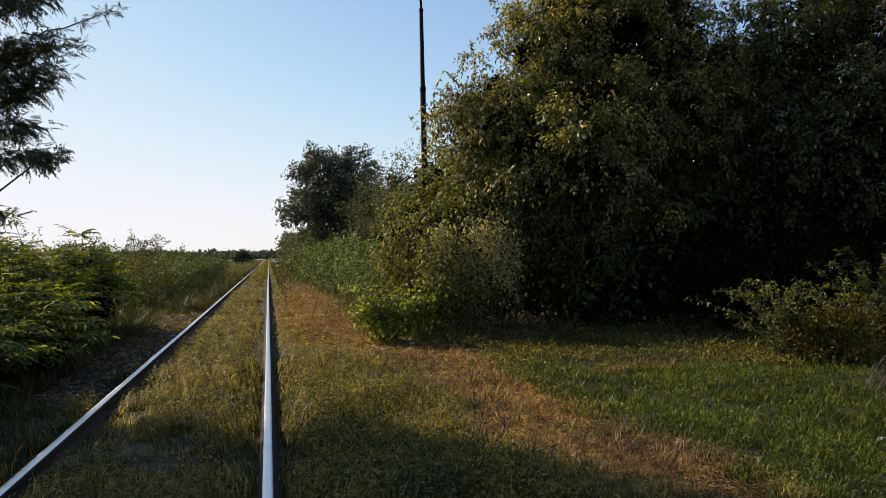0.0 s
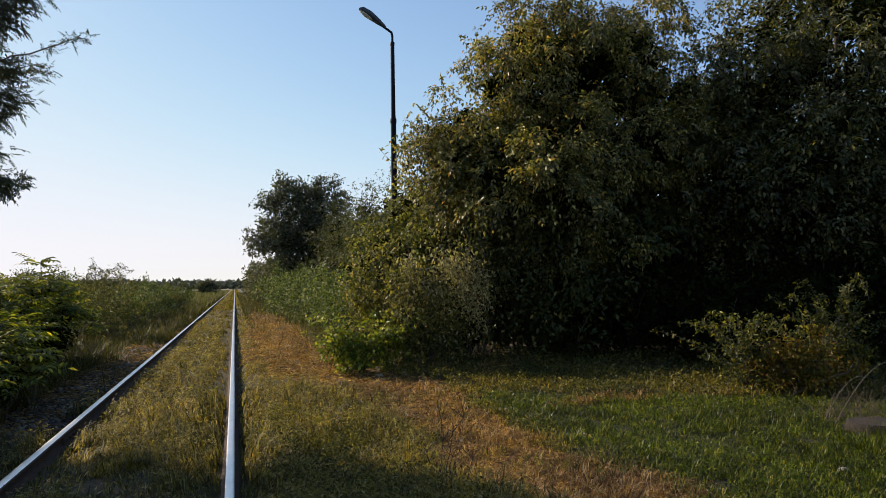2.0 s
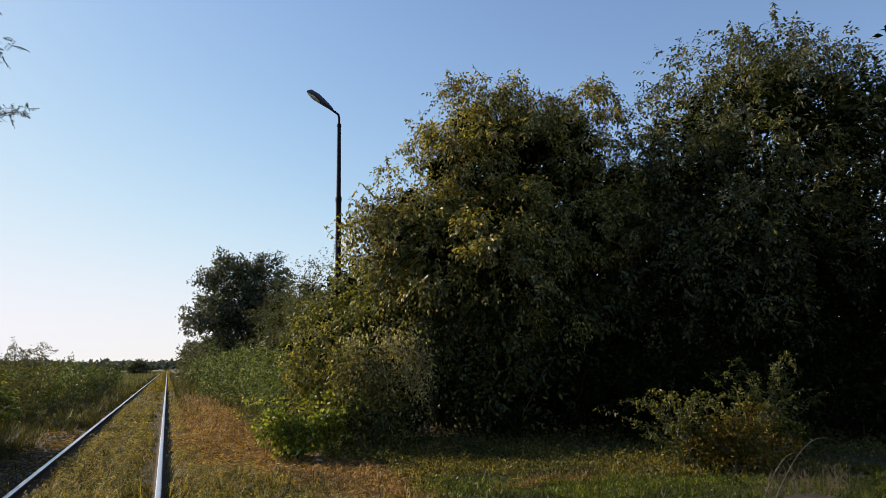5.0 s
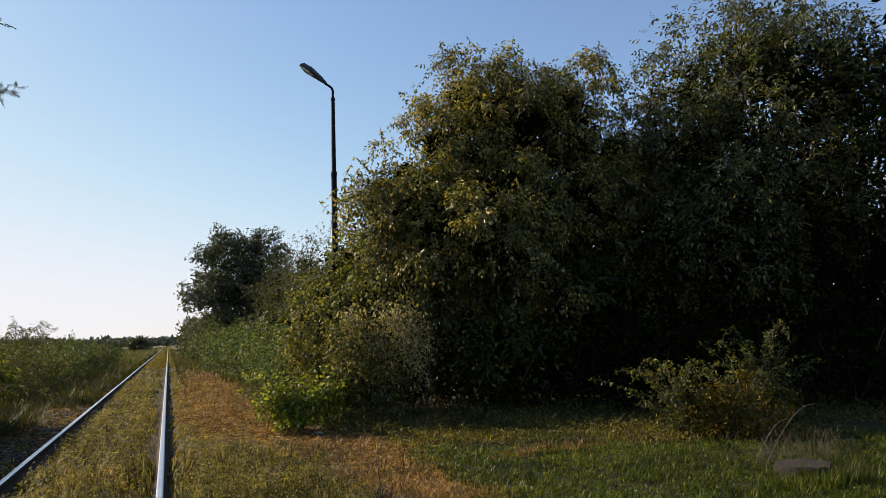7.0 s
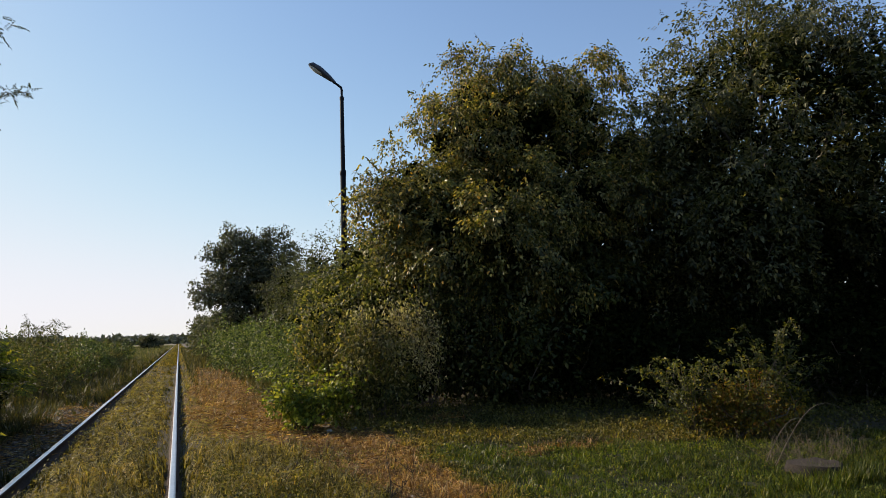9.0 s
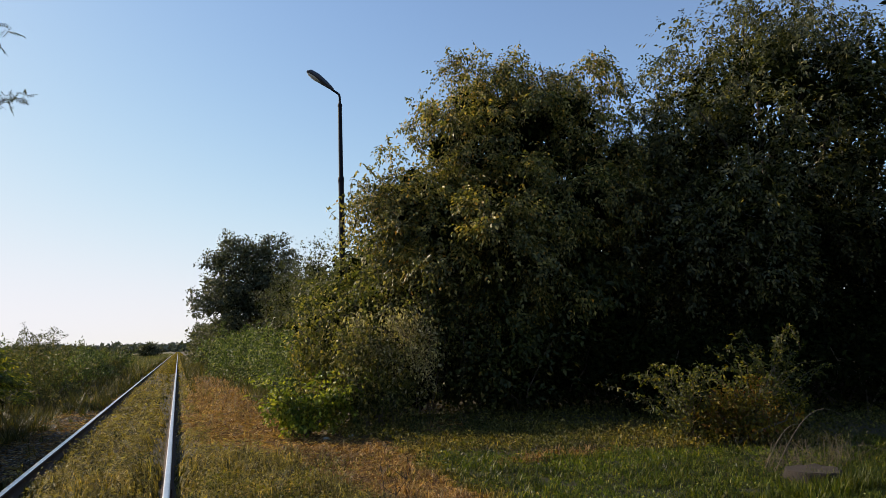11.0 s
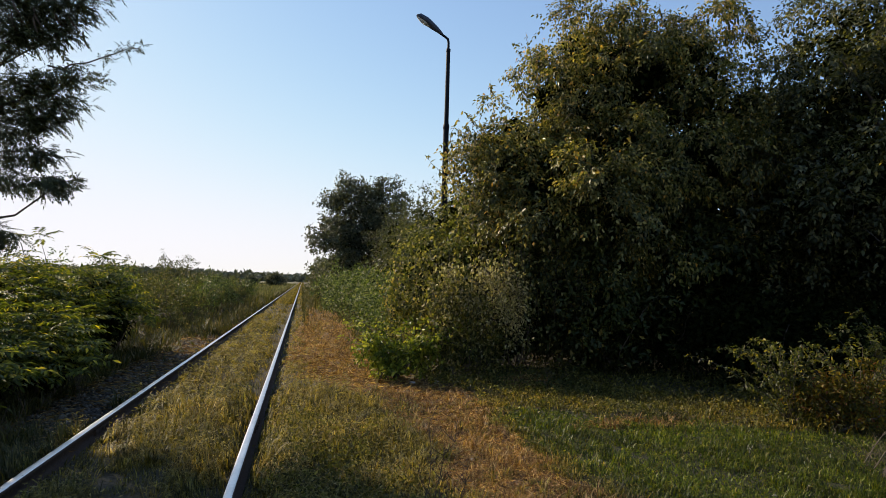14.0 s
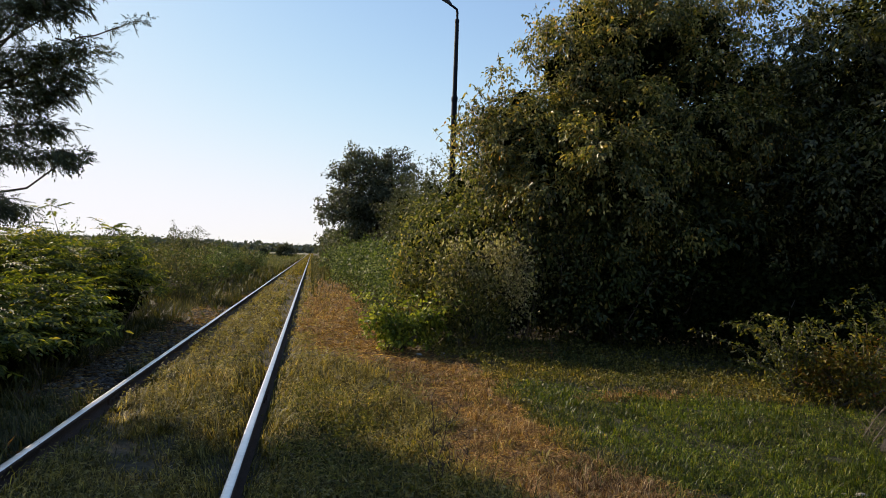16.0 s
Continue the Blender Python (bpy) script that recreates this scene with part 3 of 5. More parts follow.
def scatter_stones(name, label, rng, P, S, mat, kind="stuff"):
    """Broken stones: dented octahedra."""
    base = np.array([[1, 0, 0], [-1, 0, 0], [0, 1, 0], [0, -1, 0], [0, 0, 1], [0, 0, -1], [0.7, 0.7, 0.5], [-0.7, -0.6, 0.5]])
    tri = np.array([[0, 6, 4], [6, 2, 4], [2, 1, 4], [1, 7, 4], [7, 3, 4], [3, 0, 4], [0, 2, 6], [1, 3, 7], [2, 0, 5], [1, 2, 5], [3, 1, 5], [0, 3, 5]])
    n = len(P)
    v = base[None] * rng.uniform(0.6, 1.2, (n, 8, 3))
    a = rng.uniform(0, 6.28, n)
    c, s = np.cos(a)[:, None], np.sin(a)[:, None]
    v = np.stack([v[..., 0] * c - v[..., 1] * s, v[..., 0] * s + v[..., 1] * c, v[..., 2] * 0.7], axis=2) * S[:, None, None] + P[:, None]
    f = (np.arange(n)[:, None, None] * 8 + tri[None]).reshape(-1, 3)
    return tagged(new(name, mesh_from(name, v.reshape(-1, 3), f, mat)), label, name.replace("_", " "), kind=kind)


def make_ballast():
    rng = np.random.default_rng(21)
    n = 9500
    y = rng.uniform(3, 36, n)
    x = -2.0 + rng.normal(size=n) * 0.26
    keep = (x < -1.56) & (x > -2.7)
    x, y = x[keep], y[keep]
    P = np.stack([x, y, ground_z(x, y) + 0.012], axis=1)
    scatter_stones("ballast", "dark grey broken ballast stones beside the rail", rng, P, rng.uniform(0.018, 0.05, len(x)), STONE)
    n = 4200
    x, y = rng.uniform(-2.6, -1.56, n), rng.uniform(4, 24, n)
    P = np.stack([x, y, ground_z(x, y) + rng.uniform(0.03, 0.06, n)], axis=1)
    D = unit(np.stack([rng.normal(size=n), rng.normal(size=n), rng.normal(size=n) * 0.15], axis=1))
    L = rng.uniform(0.05, 0.16, n)
    tagged(new("dry_litter", mesh_from("dry_litter", *leaf_arrays(P, D, np.tile([[0.1, 0, 1.0]], (n, 1)), L, L * 0.09), DRY_GRASS)), "dry stalks and litter on the ballast", "litter", kind="stuff")


make_ballast()


# ---------------------------------------------------------------- grass
def away_from_rails(x, a):
    """Growth beside a rail leans away from it."""
    side = np.where(np.abs(x) < 0.75, x, x + 1.505)
    return np.where((np.abs(side) < 0.45) & (np.cos(a) * side < 0), math.pi - a, a)


def blades(rng, x, y, h, w, bend=0.8, a=None):
    """Blades of length h and width w that start upright at x, y and arc over."""
    n = len(x)
    a = rng.uniform(0, 6.283, n) if a is None else a
    a = away_from_rails(x, a)
    dx, dy = np.cos(a), np.sin(a)
    t1 = np.abs(rng.normal(size=n)) * 0.3 + bend * rng.uniform(0.05, 0.35, n)
    t2 = t1 + bend * rng.uniform(0.2, 1.2, n)
    z0 = ground_z(x, y) - 0.008
    r1, z1 = h * 0.55 * np.sin(t1), z0 + h * 0.55 * np.cos(t1)
    r2, z2 = r1 + h * 0.45 * np.sin(t2), np.maximum(z1 + h * 0.45 * np.cos(t2), z0 + 0.012)
    px, py = -dy * w * 0.5, dx * w * 0.5
    v = np.empty((n, 5, 3))
    v[:, 0] = np.stack([x - px, y - py, z0], 1)
    v[:, 1] = np.stack([x + px, y + py, z0], 1)
    v[:, 2] = np.stack([x + dx * r1 - px * 0.85, y + dy * r1 - py * 0.85, z1], 1)
    v[:, 3] = np.stack([x + dx * r1 + px * 0.85, y + dy * r1 + py * 0.85, z1], 1)
    v[:, 4] = np.stack([x + dx * r2, y + dy * r2, z2], 1)
    near = (y < 9) & (y > 2.2)
    vn, vf = v[near], v[~near][:, [0, 1, 4]]
    b = np.arange(len(vn))[:, None] * 5
    f = np.concatenate([b + np.array([[0, 1, 3]]), b + np.array([[0, 3, 2]]), b + np.array([[2, 3, 4]]), 5 * len(vn) + np.arange(len(vf))[:, None] * 3 + np.array([[0, 1, 2]])])
    return np.concatenate([vn.reshape(-1, 3), vf.reshape(-1, 3)]), f


def sow(rng, n, x0, x1, y0, y1, power=1.7):
    """Places, thinning out with distance along the line."""
    u = rng.uniform(size=n)
    e = 1 - power
    y = (u * (y1 ** e - y0 ** e) + y0 ** e) ** (1 / e)
    return rng.uniform(x0, x1, n), y


def tufts(rng, cx, cy, each, radius):
    """Blades crowded round centres, leaning outwards: places, lean directions, and how near the middle each stands."""
    n = len(cx) * each
    a = rng.uniform(0, 6.283, n)
    d = np.abs(rng.normal(size=n)) * radius
    k = np.repeat(np.arange(len(cx)), each)
    return cx[k] + np.cos(a) * d, cy[k] + np.sin(a) * d, a + rng.normal(size=n) * 0.6, k


def off_rails(x):
    return (np.abs(x) > 0.062) & (np.abs(x + 1.505) > 0.062)


def add_grass(name, label, arrays, mat):
    tagged(new(name, mesh_from(name, *arrays, mat)), label, "grass", kind="stuff")


def make_grass():
    rng = np.random.default_rng(5)
    # olive grass between and beside the rails: a low mat, clumps standing out of it, dark gaps between
    x, y = sow(rng, 105000, -1.7, 3.2, 2.2, 70, 1.9)
    ok = off_rails(x) & (rng.uniform(size=len(x)) > dry_share(x, y) * 0.95) & (rng.uniform(size=len(x)) > lawn_share(x, y) * 0.95)
    ok &= ~((x < -1.55) & (fbm(x * 2, y * 1.2, 9) < 0.6)) & (x < 2.2 + (y < 9) * 2) & (fbm(x * 3, y * 3, 30) > 0.3)
    x, y = x[ok], y[ok]
    mat_a = blades(rng, x, y, rng.uniform(0.04, 0.12, len(x)), rng.uniform(0.004, 0.008, len(x)) * np.clip(y / 5, 1, 9), 1.5)
    cx, cy = sow(rng, 11500, -1.7, 3.0, 2.2, 70, 1.7)
    big = fbm(cx * 1.5, cy * 1.5, 31)
    edge = np.minimum(np.abs(cx), np.abs(cx + 1.505))
    ok = (edge > 0.09) & (rng.uniform(size=len(cx)) > dry_share(cx, cy) * 0.99) & (rng.uniform(size=len(cx)) > lawn_share(cx, cy) * 0.95) & (big > 0.34)
    ok &= ~((cx < -1.55) & (fbm(cx * 2, cy * 1.2, 9) < 0.62)) & (cx < 2.2 + (cy < 9) * 2)
    cx, cy, big, edge = cx[ok], cy[ok], big[ok], edge[ok]
    x, y, a, k = tufts(rng, cx, cy, 21, 0.04)
    ok = (np.abs(x) > 0.085) & (np.abs(x + 1.505) > 0.085)
    x, y, a, k = x[ok], y[ok], a[ok], k[ok]
    a = away_from_rails(x, a)
    size = rng.uniform(0.6, 1.25, len(cx)) * (0.35 + 1.2 * big) * np.clip(0.55 + edge * 1.6, 0, 1) * np.where(cx > np.interp(cy, PATH_Y, PATH_X) - 0.3, 0.42, 1.0)
    h = rng.uniform(0.12, 0.30, len(x)) * size[k]
    w = rng.uniform(0.004, 0.008, len(x)) * np.clip(y / 6, 1, 8)
    add_grass("track_grass", "olive and yellowing tufted grass in and beside the track", join([mat_a, blades(rng, x, y, h * 1.1, w * 1.25, 2.3, a)]), TRACK_GRASS)
    # nodding seed heads on arched stems
    k2 = rng.choice(len(x), 30000, replace=False)
    k2 = k2[(h[k2] > 0.11) & (y[k2] < 30)]
    n = len(k2)
    reach = h[k2] * rng.uniform(0.3, 0.6, n)
    P = np.stack([x[k2] + np.cos(a[k2]) * reach, y[k2] + np.sin(a[k2]) * reach, ground_z(x[k2], y[k2]) + h[k2] * rng.uniform(0.6, 0.95, n)], axis=1)
    D = unit(np.stack([np.cos(a[k2]) + rng.normal(size=n) * 0.3, np.sin(a[k2]) + rng.normal(size=n) * 0.3, rng.uniform(-0.8, 0.5, n)], axis=1))
    L = rng.uniform(0.03, 0.065, n) * np.clip(y[k2] / 8, 0.7, 2)
    add_grass("seed_heads", "pale nodding seed heads of wild foxtail grass", leaf_arrays(P, D, unit(rng.normal(size=(n, 3))), L, L * 0.26), SEED)
    # tan, dried grass of the trodden strip
    x, y = sow(rng, 330000, 0.1, 5.6, 2.4, 70, 1.75)
    ok = (rng.uniform(size=len(x)) < dry_share(x, y)) & (fbm(x * 5, y * 5, 40) > 0.3)
    x, y = x[ok], y[ok]
    h = rng.uniform(0.03, 0.09, len(x)) * (0.3 + 1.2 * fbm(x * 2, y * 2, 41)) * np.interp(y, [2, 9, 14, 60], [0.9, 1.0, 2.0, 2.4])
    add_grass("dry_grass", "short tan dried grass on the trodden strip", blades(rng, x, y, h, rng.uniform(0.003, 0.006, len(x)) * np.clip(y / 4.5, 1, 9), 2.0), DRY_GRASS)
    x, y = sow(rng, 120000, 0.1, 5.2, 2.6, 30, 1.7)
    ok = rng.uniform(size=len(x)) < dry_share(x, y) ** 1.5
    x, y = x[ok], y[ok]
    n = len(x)
    P = np.stack([x, y, ground_z(x, y) + rng.uniform(0.004, 0.03, n)], axis=1)
    D = unit(np.stack([rng.normal(size=n), rng.normal(size=n), rng.normal(size=n) * 0.22], axis=1))
    L = rng.uniform(0.03, 0.08, n) * np.clip(y / 6, 0.8, 2)
    add_grass("straw_litter", "flattened tan straw lying on the trodden strip", leaf_arrays(P, D, unit(rng.normal(size=(n, 3)) * 0.4 + np.array([0, 0, 1.0])), L, L * 0.14), DRY_GRASS)
    cx, cy = sow(rng, 3600, 0.1, 5.0, 3.0, 45, 1.6)
    ok = (rng.uniform(size=len(cx)) < dry_share(cx, cy)) & (fbm(cx * 2.2, cy * 2.2, 44) > 0.5)
    cx, cy = cx[ok], cy[ok]
    x, y, a, k = tufts(rng, cx, cy, 20, 0.05)
    h = rng.uniform(0.06, 0.16, len(x)) * rng.uniform(0.5, 1.3, len(cx))[k] * np.interp(y, [0, 9, 12], [1, 1, 1.7])
    add_grass("dry_tufts", "tan tufts of dried grass standing out of the strip", blades(rng, x, y, h, rng.uniform(0.004, 0.007, len(x)) * np.clip(y / 5, 1, 9), 1.6, a), DRY_GRASS)
    # green turf, and coarser tufts in it
    x, y = sow(rng, 150000, 1.4, 8.4, 2.2, 9, 1.4)
    ok = (rng.uniform(size=len(x)) < lawn_share(x, y)) & (fbm(x * 3, y * 3, 50) > 0.25)
    x, y = x[ok], y[ok]
    h = rng.uniform(0.05, 0.13, len(x)) * (0.3 + fbm(x * 1.5, y * 1.5, 51))
    low = blades(rng, x, y, h, rng.uniform(0.0045, 0.009, len(x)) * np.clip(y / 5, 1, 3), 1.6)
    cx, cy = sow(rng, 5000, 1.6, 9.0, 1.6, 10, 1.4)
    ok = (rng.uniform(size=len(cx)) < lawn_share(cx, cy) * 0.9) & (fbm(cx * 1.5, cy * 1.5, 52) > 0.42)
    cx, cy = cx[ok], cy[ok]
    x, y, a, k = tufts(rng, cx, cy, 22, 0.045)
    h = rng.uniform(0.05, 0.13, len(x)) * rng.uniform(0.4, 1.3, len(cx))[k]
    add_grass("green_grass", "fresh green turf with uneven tufts", join([low, blades(rng, x, y, h, rng.uniform(0.004, 0.008, len(x)) * np.clip(y / 6, 1, 3), 1.4, a)]), LAWN)
    # clover and other small broad leaves in the turf
    n = 42000
    x, y = sow(rng, n, 1.6, 9.0, 1.8, 11, 1.45)
    ok = rng.uniform(size=n) < lawn_share(x, y) * (0.2 + fbm(x * 2.5, y * 2.5, 54))
    x, y = x[ok], y[ok]
    P = np.stack([x, y, ground_z(x, y) + rng.uniform(0.0, 0.05, len(x))], axis=1)
    D = unit(np.stack([rng.normal(size=len(x)), rng.normal(size=len(x)), rng.normal(size=len(x)) * 0.3], axis=1))
    L = rng.uniform(0.015, 0.042, len(x)) * np.clip(y / 5, 0.8, 1.6)
    add_grass("clover", "small broad-leaved clover in the turf", leaf_arrays(P, D, unit(rng.normal(size=(len(x), 3)) * 0.4 + np.array([0, 0, 1.0])), L, L * 0.6), LAWN)
    # longer tufts round the stump
    cx, cy = 5.65 + rng.normal(size=130) * 0.4, 4.02 + rng.normal(size=130) * 0.14
    x, y, a, k = tufts(rng, cx, cy, 20, 0.05)
    add_grass("rough_grass", "longer rough grass growing round the stump", blades(rng, x, y, rng.uniform(0.06, 0.2, len(x)), rng.uniform(0.004, 0.007, len(x)), 0.6, a), LAWN)
    # thinner cover behind, where the line goes on
    x, y = rng.uniform(-4.5, 6, 42000), rng.uniform(-4.5, 2.5, 42000)
    ok = off_rails(x)
    x, y = x[ok], y[ok]
    add_grass("verge_turf", "short olive grass over the line behind", blades(rng, x, y, rng.uniform(0.05, 0.15, len(x)), rng.uniform(0.009, 0.018, len(x)), 1.3), RANK_GRASS)
    # tall rank grass at the foot of the left thicket
    cx, cy = sow(rng, 5200, -4.6, -1.64, 1.8, 130, 1.5)
    ok = (rng.uniform(size=len(cx)) < np.interp(cy, [0, 5, 8], [0.95, 0.95, 1.0])) & ~((cx > -2.45) & (cy > 6.8) & (cy < 18) & (fbm(cx * 3, cy * 3, 62) < 0.72))
    cx, cy = cx[ok], cy[ok]
    x, y, a, k = tufts(rng, cx, cy, 15, 0.06)
    h = rng.uniform(0.12, 0.36, len(x)) * rng.uniform(0.6, 1.3, len(cx))[k] * np.interp(y, [0, 5, 9, 40, 130], [0.8, 0.8, 0.9, 1.7, 1.7])
    add_grass("rank_grass", "tall rank grass at the foot of the thicket", blades(rng, x, y, h, rng.uniform(0.006, 0.012, len(x)) * np.clip(y / 6, 1, 12), 0.9, a), RANK_GRASS)
    x, y = sow(rng, 40000, 0.5, 4.0, 15, 160, 1.3)
    ok = rng.uniform(size=len(x)) > dry_share(x, y) * np.clip((44 - y) / 10, 0, 1)
    x, y = x[ok], y[ok]
    h = rng.uniform(0.1, 0.45, len(x)) * np.clip((y - 10) / 20, 0.2, 1)
    add_grass("verge_grass", "tall olive verge grass further along the track", blades(rng, x, y, h, rng.uniform(0.02, 0.05, len(x)) * np.clip(y / 40, 0.6, 4), 0.4), RANK_GRASS)


make_grass()


def make_far_track_grass():
    rng = np.random.default_rng(15)
    x, y = sow(rng, 50000, -1.9, 1.6, 45, 700, 1.3)
    x, y = x[off_rails(x)], y[off_rails(x)]
    h = rng.uniform(0.05, 0.14, len(x))
    add_grass("far_track_grass", "olive grass growing in the track far off", blades(rng, x, y, h, rng.uniform(0.03, 0.06, len(x)) * np.clip(y / 50, 0.7, 10), 0.5), TRACK_GRASS)


make_far_track_grass()


def make_shade_weeds():
    """Low leafy weeds at the foot of the right-hand thicket and in the turf."""
    rng = np.random.default_rng(8)
    n = 46000
    x, y = rng.uniform(2.4, 11.5, n), rng.uniform(3.5, 11.5, n)
    line = np.interp(x, [2.4, 3.5, 5, 6.3, 8, 9.5, 13.5], [10.2, 9.9, 9.5, 7.9, 6.6, 6.0, 4.2])
    d = y - line
    ok = (d > -0.7 + 0.9 * (fbm(x * 2, y * 2, 71) - 0.5)) & (d < 3.2)
    x, y = x[ok], y[ok]
    P = np.stack([x, y, ground_z(x, y) + rng.uniform(0.0, 0.22, len(x)) * (0.3 + fbm(x * 2, y * 2, 72))], axis=1)
    out = unit(np.stack([rng.normal(size=len(x)), rng.normal(size=len(x)), np.abs(rng.normal(size=len(x)))], axis=1))
    tagged(new("low_weeds", mesh_from("low_weeds", *simple_leaves(rng, P, out, 0.055, 0.0, 0.45), MEADOW_LEAF)), "low leafy weeds at the foot of the trees", "weeds", kind="stuff")
    # broad-leaved weeds in dense bushy clumps between the rail and the dry strip
    cx, cy = sow(rng, 520, 0.3, 1.9, 2.6, 7.0, 1.4)
    ok = (dry_share(cx, cy) < 0.35) & (fbm(cx * 1.1, cy * 1.1, 73) > 0.5)
    cx, cy = cx[ok], cy[ok]
    k = np.repeat(np.arange(len(cx)), 48)
    top = rng.uniform(0.12, 0.32, len(cx))
    n = len(k)
    f = rng.uniform(0.1, 1, n)
    P = np.stack([cx[k] + rng.normal(size=n) * 0.08, cy[k] + rng.normal(size=n) * 0.08, top[k] * f], axis=1)
    out = unit(np.stack([P[:, 0] - cx[k], P[:, 1] - cy[k], np.full(n, 0.05)], axis=1) + rng.normal(size=(n, 3)) * 0.3)
    tagged(new("meadow_weeds", mesh_from("meadow_weeds", *simple_leaves(rng, P, out, 0.034, 0.1, 0.45), MEADOW_LEAF)), "bushy small-leaved weeds in the grass beside the rail", "weeds", kind="stuff")
    # low weeds and thin grass between the turf and the trees
    n = 60000
    x, y = rng.uniform(2.4, 8.0, n), rng.uniform(5.5, 11.0, n)
    foot = np.interp(x, [2.4, 3.5, 5, 6.3, 8], [10.6, 11.0, 10.4, 8.2, 6.8])
    ok = (y < foot) & (lawn_share(x, y) < 0.5) & (dry_share(x, y) < 0.4) & (rng.uniform(size=n) < 0.25 + 1.2 * (fbm(x * 2.5, y * 2.5, 74) - 0.2))
    x, y = x[ok], y[ok]
    n = len(x)
    P = np.stack([x, y, ground_z(x, y) + rng.uniform(0.0, 0.16, n) * (0.2 + fbm(x * 2.5, y * 2.5, 75))], axis=1)
    out = unit(np.stack([rng.normal(size=n), rng.normal(size=n), np.abs(rng.normal(size=n)) * 0.5], axis=1))
    tagged(new("verge_weeds", mesh_from("verge_weeds", *simple_leaves(rng, P, out, 0.05, 0.0, 0.42), MEADOW_LEAF)), "low olive weeds between the turf and the trees", "weeds", kind="stuff")
    k = rng.choice(n, n // 2, replace=False)
    add_grass("thin_grass", "thin olive grass among low weeds", blades(rng, x[k], y[k], rng.uniform(0.06, 0.2, len(k)), rng.uniform(0.005, 0.01, len(k)), 1.2), TRACK_GRASS)


make_shade_weeds()


# ---------------------------------------------------------------- right-hand trees
def crown(seed, parts):
    rng = np.random.default_rng(seed)
    return np.concatenate([lumps(rng, c, r, k, s) for c, r, k, s in parts])


tree("tall walnut tree, yellowing drooping leaves lightened for sunlight", (6.4, 12.2, 0), 0.2, 3.4,
     crown(101, [((-0.1, 0, 5.5), (1.4, 1.9, 2.0), 42, 0.4), ((-1.1, -0.1, 5.8), (0.7, 0.8, 0.85), 12, 0.3), ((-1.0, -0.3, 5.0), (0.7, 0.8, 0.6), 9, 0.32), ((0.0, 0, 7.35), (0.9, 0.8, 0.35), 7, 0.28), ((1.0, 0, 6.6), (1.2, 1.4, 1.0), 22, 0.4), ((-1.9, -0.5, 4.2), (0.8, 0.9, 0.9), 18, 0.36), ((-2.7, -0.5, 3.6), (0.7, 0.7, 0.8), 14, 0.32), ((-1.5, -0.4, 3.3), (1.3, 1.8, 1.6), 34, 0.42), ((-0.6, -1.2, 2.9), (1.5, 1.6, 1.3), 26, 0.45), ((2.0, 0, 5.8), (1.75, 2.1, 1.9), 48, 0.45), ((0.8, -0.6, 4.2), (2.3, 2.0, 1.7), 40, 0.48), ((-2.35, -0.4, 5.0), (0.25, 0.3, 0.6), 6, 0.15), ((-2.7, -0.4, 4.5), (0.35, 0.3, 0.4), 6, 0.15)]),
     25000, WALNUT, 0.09, 102, "walnut_tree", kind="compound", pairs=2, n_limbs=14, n_twigs=300, droop=0.75, slim=0.5, n_sprigs=170, n_inner=13000, share=0.8, sprays=6, stretch=1.75)
# Lower walnut crown split off so darker leaves can stand in for shade.
tree("lower walnut crown split off, shade put into leaf colour", (7.0, 11.6, 0), 0.1, 1.4,
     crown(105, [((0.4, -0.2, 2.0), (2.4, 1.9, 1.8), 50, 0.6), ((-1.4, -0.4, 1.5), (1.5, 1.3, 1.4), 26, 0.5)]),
     20000, SHADE_GREEN_LEAF, 0.13, 106, "broadleaf_tree", kind="simple", n_limbs=9, group="thicket trees", droop=0.7, slim=0.42, n_inner=4000)
tree("tall dense tree behind the walnut", (12.4, 10.6, 0), 0.24, 3.8,
     crown(111, [((-2.5, 0, 5.2), (1.0, 1.5, 1.6), 24, 0.5), ((0.2, 0, 5.8), (3.1, 3.2, 3.6), 110, 0.58), ((3.2, 0.2, 7.9), (1.6, 1.8, 1.6), 24, 0.55), ((1.9, 0, 8.7), (1.5, 1.6, 0.9), 22, 0.45), ((0.4, 0, 8.3), (1.2, 1.4, 0.8), 14, 0.4), ((-2.0, -0.6, 3.5), (2.1, 2.4, 2.4), 56, 0.55), ((0.5, 0.4, 2.4), (3.4, 2.0, 2.2), 54, 0.65)]),
     16500, TALL_LEAF, 0.11, 112, "broadleaf_tree", kind="compound", pairs=2, n_limbs=12, n_twigs=160, group="thicket trees", droop=0.6, slim=0.5, n_sprigs=150, n_inner=12000, share=0.75, sprays=7, stretch=1.6)
# Backing trees added to shut out sky; shade is in their leaf colour.
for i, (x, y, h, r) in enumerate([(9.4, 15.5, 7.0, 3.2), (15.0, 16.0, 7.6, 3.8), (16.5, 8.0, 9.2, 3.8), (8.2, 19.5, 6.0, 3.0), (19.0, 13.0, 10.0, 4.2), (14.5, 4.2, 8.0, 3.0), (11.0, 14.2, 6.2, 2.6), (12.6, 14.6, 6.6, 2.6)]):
    tree("backing tree added to close the thicket, shade-black leaves", (x, y, 0), 0.2, h * 0.4, crown(120 + i, [((0, 0, h * 0.55), (r, r, h * 0.45), 90, 0.95), ((0, 0, h * 0.28), (r * 0.95, r * 0.95, h * 0.28), 60, 0.9)]),
         9000, SHADE_BLACK_LEAF, 0.25, 140 + i, "broadleaf_tree", kind="simple", n_limbs=6, group="thicket trees")
